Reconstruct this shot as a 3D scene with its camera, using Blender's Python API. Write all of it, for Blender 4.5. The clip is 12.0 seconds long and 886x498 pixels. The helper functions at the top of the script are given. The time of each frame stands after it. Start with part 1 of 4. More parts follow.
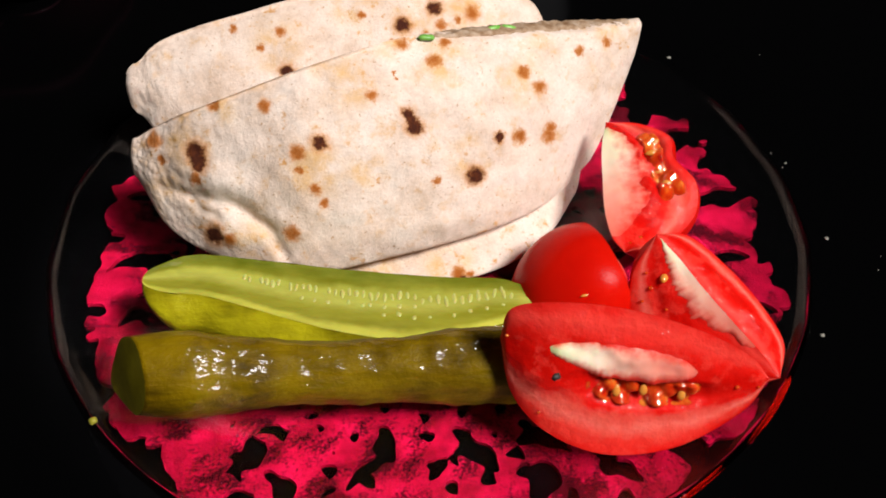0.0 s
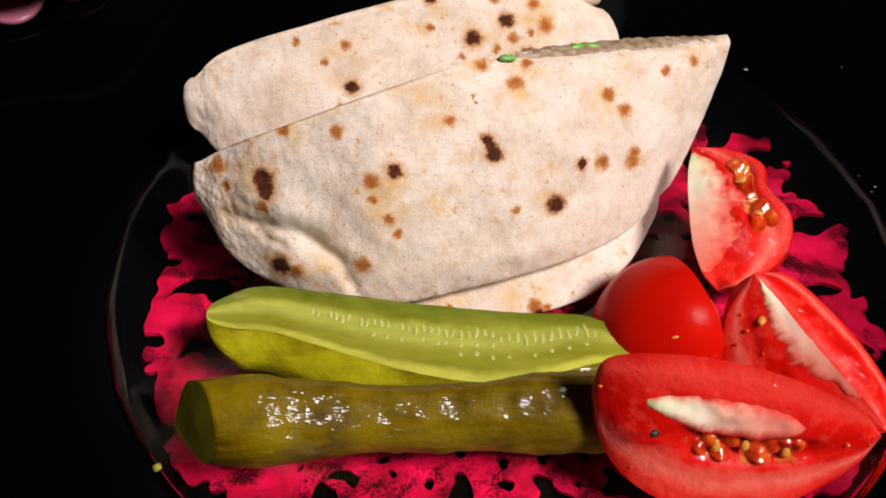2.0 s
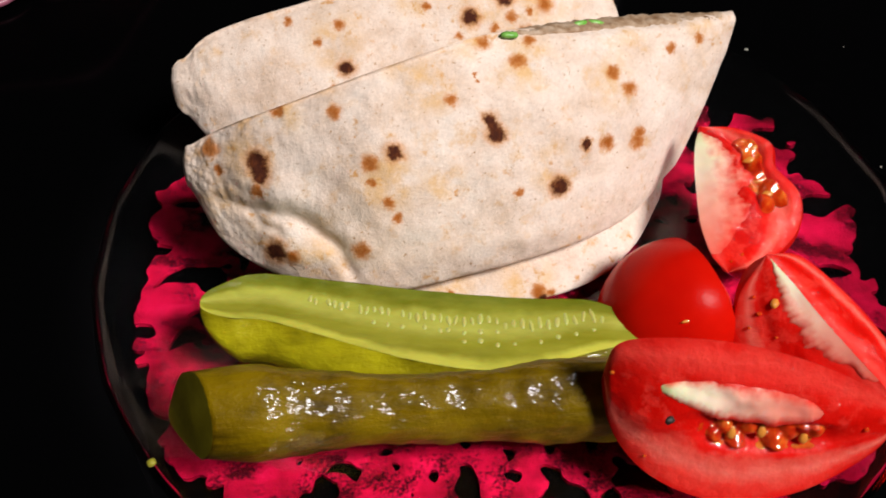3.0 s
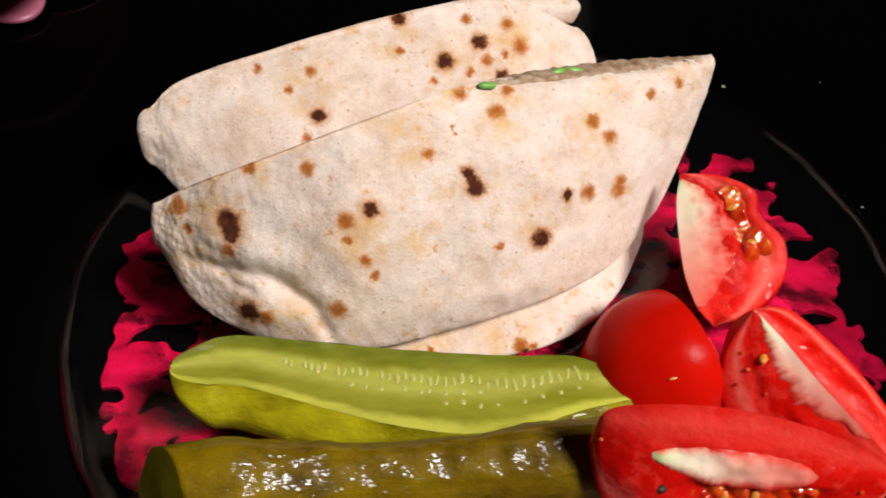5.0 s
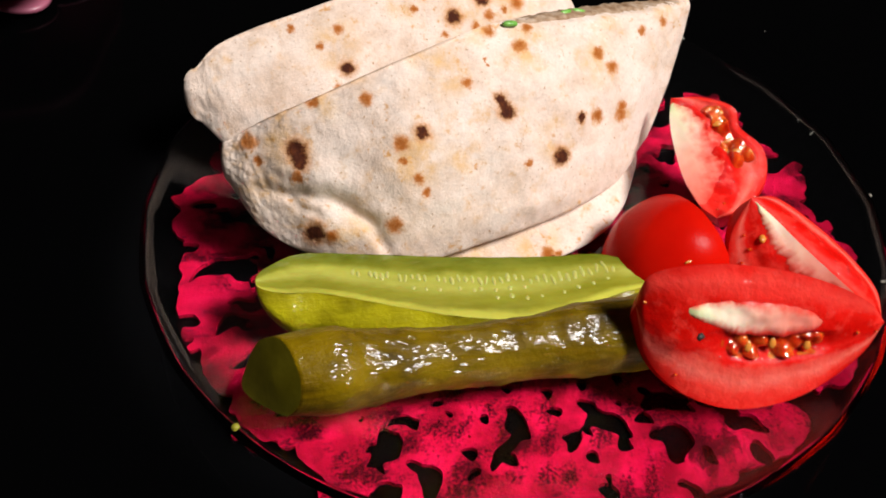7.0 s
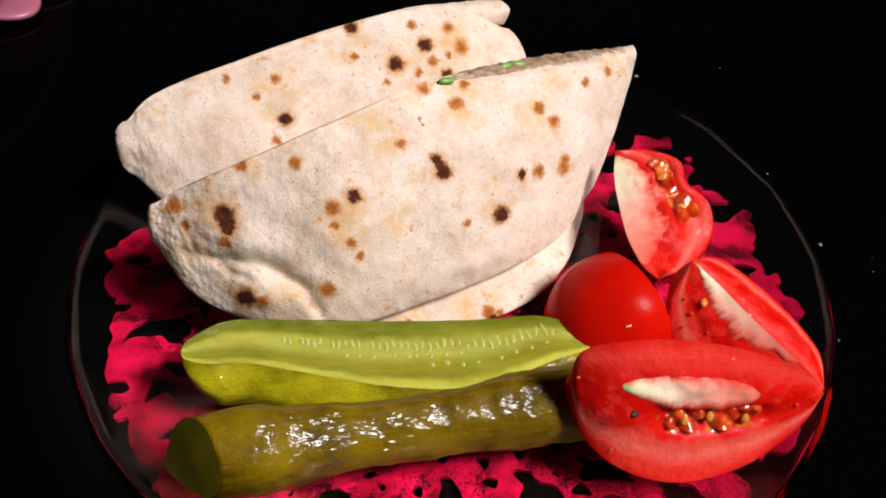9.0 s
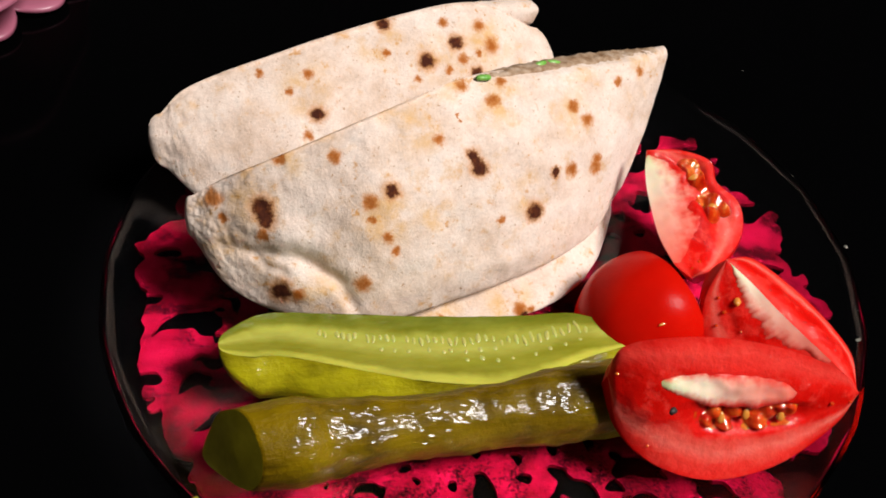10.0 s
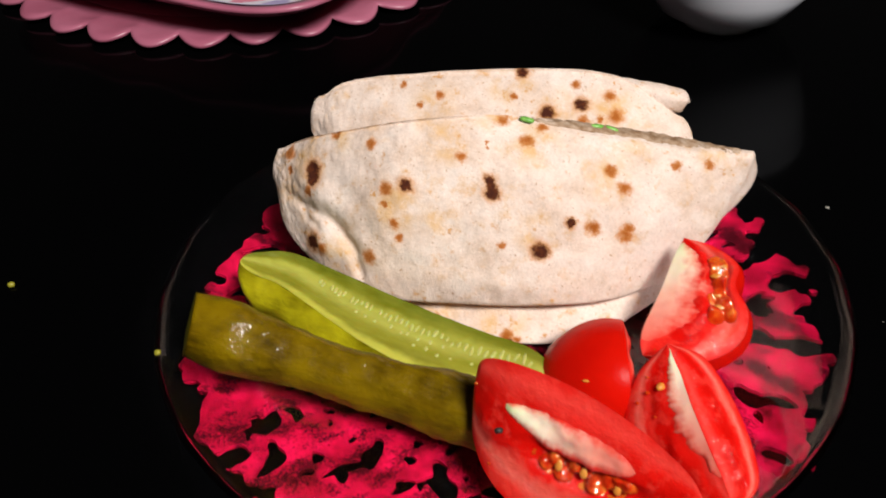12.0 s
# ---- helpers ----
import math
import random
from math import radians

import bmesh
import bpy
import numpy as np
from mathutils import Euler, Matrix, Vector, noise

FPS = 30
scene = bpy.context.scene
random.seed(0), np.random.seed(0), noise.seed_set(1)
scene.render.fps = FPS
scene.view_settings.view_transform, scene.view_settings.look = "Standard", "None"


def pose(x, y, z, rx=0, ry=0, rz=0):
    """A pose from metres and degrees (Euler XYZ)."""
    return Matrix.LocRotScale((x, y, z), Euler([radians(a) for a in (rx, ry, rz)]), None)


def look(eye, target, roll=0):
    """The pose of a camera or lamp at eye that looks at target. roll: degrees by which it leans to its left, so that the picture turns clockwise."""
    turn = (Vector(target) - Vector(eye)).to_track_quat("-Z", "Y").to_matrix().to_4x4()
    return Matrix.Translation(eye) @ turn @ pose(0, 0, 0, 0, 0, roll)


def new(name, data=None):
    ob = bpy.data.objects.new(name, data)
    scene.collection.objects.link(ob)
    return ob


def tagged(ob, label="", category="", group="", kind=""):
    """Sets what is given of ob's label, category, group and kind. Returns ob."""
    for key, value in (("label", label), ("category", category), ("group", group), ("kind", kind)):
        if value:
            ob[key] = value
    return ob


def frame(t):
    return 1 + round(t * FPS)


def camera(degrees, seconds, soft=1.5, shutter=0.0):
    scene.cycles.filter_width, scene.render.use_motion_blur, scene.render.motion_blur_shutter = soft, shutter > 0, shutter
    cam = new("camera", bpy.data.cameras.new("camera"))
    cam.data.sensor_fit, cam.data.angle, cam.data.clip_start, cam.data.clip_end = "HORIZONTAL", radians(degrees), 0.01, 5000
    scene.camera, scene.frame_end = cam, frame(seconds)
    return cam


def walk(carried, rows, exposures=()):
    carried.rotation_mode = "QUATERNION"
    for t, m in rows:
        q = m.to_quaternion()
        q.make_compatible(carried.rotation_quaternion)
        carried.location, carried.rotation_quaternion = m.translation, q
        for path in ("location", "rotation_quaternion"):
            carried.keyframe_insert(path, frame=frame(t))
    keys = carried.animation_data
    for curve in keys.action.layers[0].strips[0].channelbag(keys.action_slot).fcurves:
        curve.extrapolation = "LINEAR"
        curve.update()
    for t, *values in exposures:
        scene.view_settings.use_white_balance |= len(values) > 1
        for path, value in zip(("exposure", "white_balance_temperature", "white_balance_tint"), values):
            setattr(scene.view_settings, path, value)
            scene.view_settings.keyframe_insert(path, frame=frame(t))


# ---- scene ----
cam = camera(48.2, 12.0, soft=1.8, shutter=0.3)
# seconds, eye in metres, turn in degrees
ROWS = [
    (0, 0.00610, -0.19140, 0.20663, 43.353, 0.319, 0.438),
    (0.5, 0.00174, -0.19034, 0.20859, 42.552, 0.743, 0.783),
    (1, -0.00254, -0.18696, 0.20731, 42.581, 0.826, 1.266),
    (1.5, -0.00919, -0.17884, 0.20874, 42.527, 0.650, 1.843),
    (2, -0.00869, -0.17231, 0.20515, 42.208, 0.667, 1.669),
    (2.5, -0.00426, -0.16811, 0.20085, 42.067, 0.699, 0.603),
    (3, -0.01330, -0.16851, 0.19807, 41.758, 0.307, 0.570),
    (3.2, -0.01663, -0.16665, 0.19692, 41.529, 0.478, 0.096),
    (4.8, -0.02068, -0.15654, 0.20016, 42.516, -0.479, -1.410),
    (5, -0.01529, -0.15633, 0.19944, 42.504, -0.382, -1.248),
    (5.5, -0.00524, -0.15700, 0.19896, 42.719, -0.656, -1.385),
    (6, -0.00732, -0.16286, 0.19795, 42.609, -0.976, -1.351),
    (6.2, -0.01398, -0.16491, 0.19952, 42.240, -0.726, -2.289),
    (6.5, -0.03094, -0.17675, 0.20062, 42.663, -1.537, -4.700),
    (6.8, -0.04710, -0.18883, 0.20349, 43.563, -1.527, -6.493),
    (7, -0.05145, -0.19507, 0.20387, 44.041, -1.555, -7.727),
    (7.2, -0.05345, -0.19771, 0.20638, 44.067, -1.253, -9.098),
    (7.5, -0.04742, -0.19544, 0.21255, 45.109, -1.189, -10.559),
    (7.7, -0.04532, -0.18965, 0.21434, 45.047, -2.410, -10.839),
    (9.3, -0.03597, -0.17904, 0.21226, 43.398, -2.064, -7.982),
    (9.5, -0.04193, -0.17927, 0.21250, 43.573, -2.659, -8.062),
    (10, -0.04752, -0.17937, 0.21131, 43.649, -2.893, -8.173),
    (10.5, -0.04465, -0.17942, 0.20928, 44.671, -2.095, -7.192),
    (10.7, -0.04135, -0.18274, 0.20737, 44.500, -2.414, -1.799),
    (10.9, -0.01727, -0.18892, 0.21297, 46.801, -1.074, 7.290),
    (11, -0.00239, -0.19078, 0.21655, 46.782, -1.006, 11.263),
    (11.2, 0.03066, -0.19768, 0.21195, 47.490, -0.231, 18.032),
    (11.5, 0.05925, -0.19676, 0.20832, 47.665, 0.800, 24.619),
    (11.7, 0.07180, -0.19221, 0.21463, 48.704, 1.832, 25.297),
    (12, 0.08703, -0.20213, 0.21396, 49.925, 2.137, 25.739),
]
EXPOSURES = [(0.0, 0.0), (1.0, 0.0), (2.0, -0.14), (3.0, -0.14), (5.0, -0.16), (6.0, -0.14), (7.0, 0.0), (9.5, -0.08), (10.5, -0.08), (11.0, -0.18), (12.0, -0.08)]
walk(cam, [(t, pose(x, y, z, rx, ry, rz)) for t, x, y, z, rx, ry, rz in ROWS], EXPOSURES)

# ---- light: one ceiling lamp behind the viewer ----
world = bpy.data.worlds.new("night_room")
scene.world = world
world.use_nodes = True
world.node_tree.nodes["Background"].inputs[0].default_value = (0.8, 0.9, 1.0, 1)
world.node_tree.nodes["Background"].inputs[1].default_value = 0.003
lamp_data = bpy.data.lights.new("ceiling_light", "AREA")
lamp_data.shape, lamp_data.size, lamp_data.energy, lamp_data.color = "DISK", 0.42, 34.6, (1.0, 0.96, 0.93)
lamp = new("ceiling_light", lamp_data)
lamp.matrix_world = look((0.76, -0.50, 1.20), (0, 0, 0))

MM = 0.001


# ---- materials ----
def shader(name, rough=0.5, color=(0.5, 0.5, 0.5), **inputs):
    """A material with its Principled node; returns material, nodes, links, principled."""
    m = bpy.data.materials.new(name)
    m.use_nodes = True
    nt = m.node_tree
    p = nt.nodes["Principled BSDF"]
    p.inputs["Base Color"].default_value = (*color, 1)
    p.inputs["Roughness"].default_value = rough
    for key, value in inputs.items():
        p.inputs[key.replace("_", " ")].default_value = value
    return m, nt.nodes, nt.links, p


def place_of(nodes):
    return nodes.new("ShaderNodeNewGeometry").outputs["Position"]


def noise_of(nodes, links, vector, scale, detail=4.0, rough=0.55, color=False):
    n = nodes.new("ShaderNodeTexNoise")
    n.inputs["Scale"].default_value = scale
    n.inputs["Detail"].default_value = detail
    n.inputs["Roughness"].default_value = rough
    links.new(vector, n.inputs["Vector"])
    return n.outputs["Color" if color else "Fac"]


def ramp_of(nodes, links, fac, *stops):
    r = nodes.new("ShaderNodeValToRGB")
    e = r.color_ramp.elements
    while len(e) < len(stops):
        e.new(0.5)
    for el, (at, col) in zip(e, stops):
        el.position = at
        el.color = (*col, 1) if len(col) == 3 else col
    links.new(fac, r.inputs["Fac"])
    return r.outputs["Color"]


def grey(v):
    return (v, v, v)


def mix_of(nodes, links, fac, a, b, kind="MIX"):
    n = nodes.new("ShaderNodeMix")
    n.data_type, n.blend_type = "RGBA", kind
    for sock, v in ((n.inputs[0], fac), (n.inputs[6], a), (n.inputs[7], b)):
        if isinstance(v, (int, float)):
            sock.default_value = v
        elif isinstance(v, tuple):
            sock.default_value = (*v, 1)
        else:
            links.new(v, sock)
    return n.outputs[2]


def math_of(nodes, links, op, a, b=0.0, c=0.0):
    n = nodes.new("ShaderNodeMath")
    n.operation = op
    for sock, v in zip(n.inputs, (a, b, c)):
        if isinstance(v, (int, float)):
            sock.default_value = v
        else:
            links.new(v, sock)
    return n.outputs[0]


def bump_of(nodes, links, p, height, strength=0.4, distance=0.001, socket="Normal"):
    b = nodes.new("ShaderNodeBump")
    b.inputs["Strength"].default_value = strength
    b.inputs["Distance"].default_value = distance
    links.new(height, b.inputs["Height"])
    links.new(b.outputs[0], p.inputs[socket])


def bread_material(name, dark, brown, glow):
    """Wheat flatbread; dark and brown: scorch marks (x mm, up-slope mm, radius mm)."""
    m, nd, lk, p = shader(name, 0.85, Specular_IOR_Level=0.15)
    at = place_of(nd)
    flour = noise_of(nd, lk, at, 90, 6, 0.65)
    fine = noise_of(nd, lk, at, 1500, 3, 0.7)
    col = ramp_of(nd, lk, flour, (0.3, (0.63, 0.465, 0.355)), (0.5, (0.755, 0.605, 0.51)), (0.72, (0.81, 0.70, 0.62)))
    meal = ramp_of(nd, lk, noise_of(nd, lk, at, 1100, 4, 0.75), (0.34, grey(0.92)), (0.5, grey(1.0)), (0.66, grey(1.07)))
    col = mix_of(nd, lk, 1.0, col, meal, "MULTIPLY")
    bran = ramp_of(nd, lk, noise_of(nd, lk, at, 900, 2, 0.6), (0.26, grey(0.8)), (0.34, grey(0)))
    col = mix_of(nd, lk, bran, col, (0.40, 0.22, 0.10))
    toast = ramp_of(nd, lk, noise_of(nd, lk, at, 210, 4, 0.65), (0.55, grey(0)), (0.74, grey(0.7)))
    col = mix_of(nd, lk, toast, col, (0.66, 0.40, 0.18))
    freckle = math_of(nd, lk, "MULTIPLY", ramp_of(nd, lk, noise_of(nd, lk, at, 420, 3, 0.6), (0.60, grey(0)), (0.70, grey(1))), ramp_of(nd, lk, noise_of(nd, lk, at, 55, 3, 0.5), (0.44, grey(0)), (0.62, grey(0.85))))
    col = mix_of(nd, lk, freckle, col, (0.58, 0.27, 0.07))
    # place on the sheet, with ragged edges
    sep = nd.new("ShaderNodeSeparateXYZ")
    lk.new(at, sep.inputs[0])
    up = math_of(nd, lk, "ADD", math_of(nd, lk, "MULTIPLY", sep.outputs[1], 0.7), math_of(nd, lk, "MULTIPLY", sep.outputs[2], 0.72))
    com = nd.new("ShaderNodeCombineXYZ")
    lk.new(sep.outputs[0], com.inputs[0])
    lk.new(up, com.inputs[1])
    wob = nd.new("ShaderNodeVectorMath")
    wob.operation = "MULTIPLY_ADD"
    lk.new(noise_of(nd, lk, at, 430, 4, 0.72, color=True), wob.inputs[0])
    wob.inputs[1].default_value = (0.0036, 0.0036, 0)
    lk.new(com.outputs[0], wob.inputs[2])

    def spots(some, inner, outer):
        total = None
        for x, q, r in some:
            r *= 1.3
            d = nd.new("ShaderNodeVectorMath")
            d.operation = "DISTANCE"
            lk.new(wob.outputs[0], d.inputs[0])
            d.inputs[1].default_value = (x * MM + 0.0018, q * MM + 0.0018, 0)
            k = nd.new("ShaderNodeMapRange")
            k.interpolation_type = "SMOOTHSTEP"
            k.inputs[1].default_value, k.inputs[2].default_value = r * inner * MM, r * outer * MM
            k.inputs[3].default_value, k.inputs[4].default_value = 1.0, 0.0
            lk.new(d.outputs["Value"], k.inputs[0])
            total = k.outputs[0] if total is None else math_of(nd, lk, "MAXIMUM", total, k.outputs[0])
        return total

    halo = spots(dark + brown, 0.5, 1.45)
    glowing = math_of(nd, lk, "MULTIPLY", spots(glow, 0.2, 1.2), ramp_of(nd, lk, noise_of(nd, lk, at, 170, 4, 0.6), (0.40, grey(0)), (0.66, grey(0.8))))
    col = mix_of(nd, lk, glowing, col, (0.68, 0.39, 0.13))
    tan = spots(brown, 0.25, 1.12)
    burnt = spots(dark, 0.45, 0.95)
    patchy = ramp_of(nd, lk, noise_of(nd, lk, at, 600, 3, 0.6), (0.30, grey(0.6)), (0.55, grey(1)))
    col = mix_of(nd, lk, math_of(nd, lk, "MULTIPLY", halo, 0.85), col, (0.58, 0.23, 0.05))
    col = mix_of(nd, lk, math_of(nd, lk, "MULTIPLY", tan, patchy), col, (0.36, 0.10, 0.014))
    char = mix_of(nd, lk, patchy, (0.20, 0.050, 0.010), (0.055, 0.013, 0.006))
    col = mix_of(nd, lk, burnt, col, char)
    lk.new(col, p.inputs["Base Color"])
    h = math_of(nd, lk, "ADD", math_of(nd, lk, "MULTIPLY", fine, 0.9), math_of(nd, lk, "MULTIPLY", noise_of(nd, lk, at, 160, 3, 0.5), 0.5))
    h = math_of(nd, lk, "ADD", h, math_of(nd, lk, "MULTIPLY", noise_of(nd, lk, at, 700, 4, 0.7), 0.6))
    bump_of(nd, lk, p, h, 0.42, 0.0007)
    return m


FRONT_DARK = [(-57.9, 28.3, 2.6), (-57.5, 26.6, 2.2), (-57.0, 24.8, 1.9), (-4.3, 36.6, 1.8), (-5.1, 38.3, 1.7), (-3.4, 34.8, 2.0), (12.2, 23.0, 2.3), (-26.6, 30.6, 1.9),
              (-54.9, 7.4, 2.5), (18.6, 33.0, 1.3)]
FRONT_BROWN = [(-69.6, 31.5, 1.9), (-67.5, 26.5, 1.0), (-58.2, 21.8, 1.2), (-32.0, 27.9, 1.7), (-28.0, 19.0, 1.2), (-26.2, 15.4, 1.0),
               (-34.8, 7.9, 1.7), (-51.0, 6.2, 1.5), (-39.8, 39.3, 1.4), (-53.1, 39.5, 1.2), (-13.8, 42.4, 1.3), (-6.7, 56.0, 1.5),
               (1.3, 51.9, 1.5), (24.2, 33.5, 1.5), (32.6, 34.2, 1.7), (32.9, 36.4, 1.2), (29.5, 46.8, 1.5), (24.8, 50.4, 1.4),
               (40.7, 57.4, 1.1), (49.0, 60.6, 1.0), (2.2, 21.6, 0.9), (-31.8, 23.6, 0.8), (4.0, 57.0, 1.2), (-8.5, 48.5, 0.45), (-8.0, 47.2, 0.4)]
BACK_DARK = [(-42.4, 54.3, 2.1), (0.5, 74.9, 2.2), (6.7, 65.3, 2.1), (-21.1, 80.5, 1.9), (-8.9, 69.2, 2.4)]
BACK_BROWN = [(2.6, 69.8, 1.4), (-45.4, 48.7, 1.2), (-3.1, 81.0, 1.2), (8.4, 80.2, 1.6), (-12.0, 64.2, 1.0), (-2.1, 66.6, 1.1),
              (7.7, 71.9, 0.9), (-44.1, 65.8, 1.2), (-57.8, 66.6, 1.0), (-49.9, 61.0, 1.0), (-21.1, 71.9, 1.0), (12.0, 74.0, 2.2)]
mat_bread_front = bread_material("flatbread_front", FRONT_DARK, FRONT_BROWN, [(-28, 24, 7), (-16, 24, 5), (-60, 30, 6), (-68, 20, 5), (3, 52, 7), (25, 48, 6), (-50, 42, 7), (-20, 45, 6), (-45, 5, 6), (10, 27, 5), (-62, 38, 4), (-42, 46, 4), (-26, 51, 4), (-10, 56, 4), (30, 58, 4), (50, 62, 4)])
mat_bread_back = bread_material("flatbread_back", BACK_DARK, BACK_BROWN, [(10, 75, 8), (-6, 70, 7), (-24, 76, 7), (-46, 62, 7)])
mat_bread_flap = bread_material("flatbread_flap", [(9.0, -4.6, 0.9)], [(8.0, -3.5, 1.7), (11.0, -3.8, 1.0), (-14.0, -4.0, 0.8)], [(5, -3, 8), (-14, -3, 6)])

# filling between the layers
mat_filling, nd, lk, p = shader("minced_filling", 0.6)
lk.new(ramp_of(nd, lk, noise_of(nd, lk, place_of(nd), 350, 4), (0.32, (0.22, 0.115, 0.05)), (0.5, (0.38, 0.25, 0.155)), (0.68, (0.50, 0.37, 0.27))), p.inputs["Base Color"])
bump_of(nd, lk, p, noise_of(nd, lk, place_of(nd), 500, 4), 0.8, 0.001)
mat_herb, nd, lk, p = shader("chopped_herb", 0.4, (0.13, 0.42, 0.04))
lk.new(ramp_of(nd, lk, noise_of(nd, lk, place_of(nd), 700, 2), (0.35, (0.11, 0.34, 0.035)), (0.65, (0.25, 0.54, 0.11))), p.inputs["Base Color"])

# pickles
def pickle_skin(name, low, high, bright):
    m, nd, lk, p = shader(name, 0.45, Specular_IOR_Level=0.06, Coat_Weight=0.4, Coat_Roughness=0.11, Subsurface_Weight=0.25, Subsurface_Scale=0.004)
    p.inputs["Subsurface Radius"].default_value = (1.0, 0.9, 0.2)
    mp = nd.new("ShaderNodeMapping")
    mp.inputs["Scale"].default_value = (0.25, 1, 1)
    lk.new(place_of(nd), mp.inputs[0])
    streak = noise_of(nd, lk, mp.outputs[0], 420, 5, 0.62)
    blotch = noise_of(nd, lk, place_of(nd), 75, 3, 0.5)
    col = ramp_of(nd, lk, streak, (0.30, low), (0.70, high))
    col = mix_of(nd, lk, ramp_of(nd, lk, blotch, (0.42, grey(0)), (0.68, grey(0.85))), col, bright)
    lk.new(col, p.inputs["Base Color"])
    h = math_of(nd, lk, "ADD", math_of(nd, lk, "MULTIPLY", noise_of(nd, lk, mp.outputs[0], 300, 4, 0.6), 1.0), math_of(nd, lk, "MULTIPLY", noise_of(nd, lk, place_of(nd), 900, 3, 0.6), 0.35))
    bump_of(nd, lk, p, h, 0.6, 0.0012)
    mp2 = nd.new("ShaderNodeMapping")
    mp2.inputs["Scale"].default_value = (0.4, 1, 1)
    lk.new(place_of(nd), mp2.inputs[0])
    bump_of(nd, lk, p, noise_of(nd, lk, mp2.outputs[0], 230, 3, 0.6), 1.0, 0.0014, "Coat Normal")
    return m


mat_skin_olive = pickle_skin("pickle_skin_olive", (0.055, 0.032, 0.0004), (0.145, 0.085, 0.0007), (0.22, 0.140, 0.0013))
mat_skin_green = pickle_skin("pickle_skin_green", (0.085, 0.066, 0.001), (0.27, 0.225, 0.003), (0.46, 0.41, 0.008))
mat_flesh, nd, lk, p = shader("pickle_flesh", 0.38, Specular_IOR_Level=0.10, Coat_Weight=0.10, Coat_Roughness=0.10, Subsurface_Weight=0.2, Subsurface_Scale=0.005)
uv = nd.new("ShaderNodeUVMap").outputs[0]
sep = nd.new("ShaderNodeSeparateXYZ")
lk.new(uv, sep.inputs[0])
edge = math_of(nd, lk, "ADD", sep.outputs[1], math_of(nd, lk, "MULTIPLY", math_of(nd, lk, "SUBTRACT", noise_of(nd, lk, place_of(nd), 160, 3), 0.5), 0.16))
col = ramp_of(nd, lk, edge, (0.0, (0.60, 0.57, 0.075)), (0.10, (0.56, 0.54, 0.07)), (0.20, (0.24, 0.23, 0.012)), (0.38, (0.26, 0.25, 0.018)), (0.56, (0.46, 0.45, 0.085)), (0.72, (0.40, 0.40, 0.06)), (0.82, (0.16, 0.17, 0.008)), (0.94, (0.095, 0.115, 0.004)))
mp = nd.new("ShaderNodeMapping")
mp.inputs["Scale"].default_value = (0.35, 1, 1)
lk.new(place_of(nd), mp.inputs[0])
col = mix_of(nd, lk, 0.22, col, ramp_of(nd, lk, noise_of(nd, lk, mp.outputs[0], 260, 5), (0.3, (0.12, 0.115, 0.004)), (0.7, (0.50, 0.49, 0.08))))
cloud = ramp_of(nd, lk, noise_of(nd, lk, mp.outputs[0], 110, 4, 0.6), (0.46, grey(0)), (0.66, grey(0.4)))
col = mix_of(nd, lk, cloud, col, (0.17, 0.165, 0.008))
lk.new(col, p.inputs["Base Color"])
bump_of(nd, lk, p, noise_of(nd, lk, mp.outputs[0], 420, 4), 0.45, 0.0008)
mat_cut_end, nd, lk, p = shader("pickle_cut_end", 0.35, Specular_IOR_Level=0.3)
lk.new(ramp_of(nd, lk, noise_of(nd, lk, place_of(nd), 300, 3), (0.3, (0.52, 0.42, 0.012)), (0.7, (0.66, 0.55, 0.03))), p.inputs["Base Color"])
mat_seed = shader("pickle_seed", 0.3, (0.47, 0.455, 0.12), Subsurface_Weight=0.3, Subsurface_Scale=0.002, Coat_Weight=0.08)[0]
mat_seed_white = shader("seed_white", 0.35, (0.70, 0.66, 0.45), Coat_Weight=0.4)[0]

# tomatoes
mat_tomato_skin, nd, lk, p = shader("tomato_skin", 0.25, Specular_IOR_Level=0.04, Subsurface_Weight=0.25, Subsurface_Scale=0.004)
p.inputs["Subsurface Radius"].default_value = (1.0, 0.15, 0.08)
lk.new(ramp_of(nd, lk, noise_of(nd, lk, place_of(nd), 60, 4), (0.3, (0.46, 0.003, 0.001)), (0.7, (0.60, 0.007, 0.002))), p.inputs["Base Color"])
bump_of(nd, lk, p, noise_of(nd, lk, place_of(nd), 800, 3), 0.12, 0.0005)
mat_tomato_cut, nd, lk, p = shader("tomato_cut_flesh", 0.4, Specular_IOR_Level=0.05, Coat_Weight=0.22, Coat_Roughness=0.07, Subsurface_Weight=0.45, Subsurface_Scale=0.004)
p.inputs["Subsurface Radius"].default_value = (1.0, 0.25, 0.12)
uv = nd.new("ShaderNodeUVMap").outputs[0]
sep = nd.new("ShaderNodeSeparateXYZ")
lk.new(uv, sep.inputs[0])
wave = math_of(nd, lk, "MULTIPLY", math_of(nd, lk, "SUBTRACT", noise_of(nd, lk, place_of(nd), 150, 4, 0.6), 0.5), 0.18)
v = math_of(nd, lk, "ADD", sep.outputs[1], wave)
col = ramp_of(nd, lk, v, (0.0, (0.74, 0.016, 0.011)), (0.10, (0.78, 0.048, 0.036)), (0.24, (0.70, 0.010, 0.006)), (0.40, (0.58, 0.004, 0.002)), (0.52, (0.56, 0.004, 0.002)), (0.66, (0.70, 0.009, 0.006)), (0.79, (0.86, 0.150, 0.115)), (0.88, (0.80, 0.035, 0.024)), (1.0, (0.70, 0.005, 0.003)))
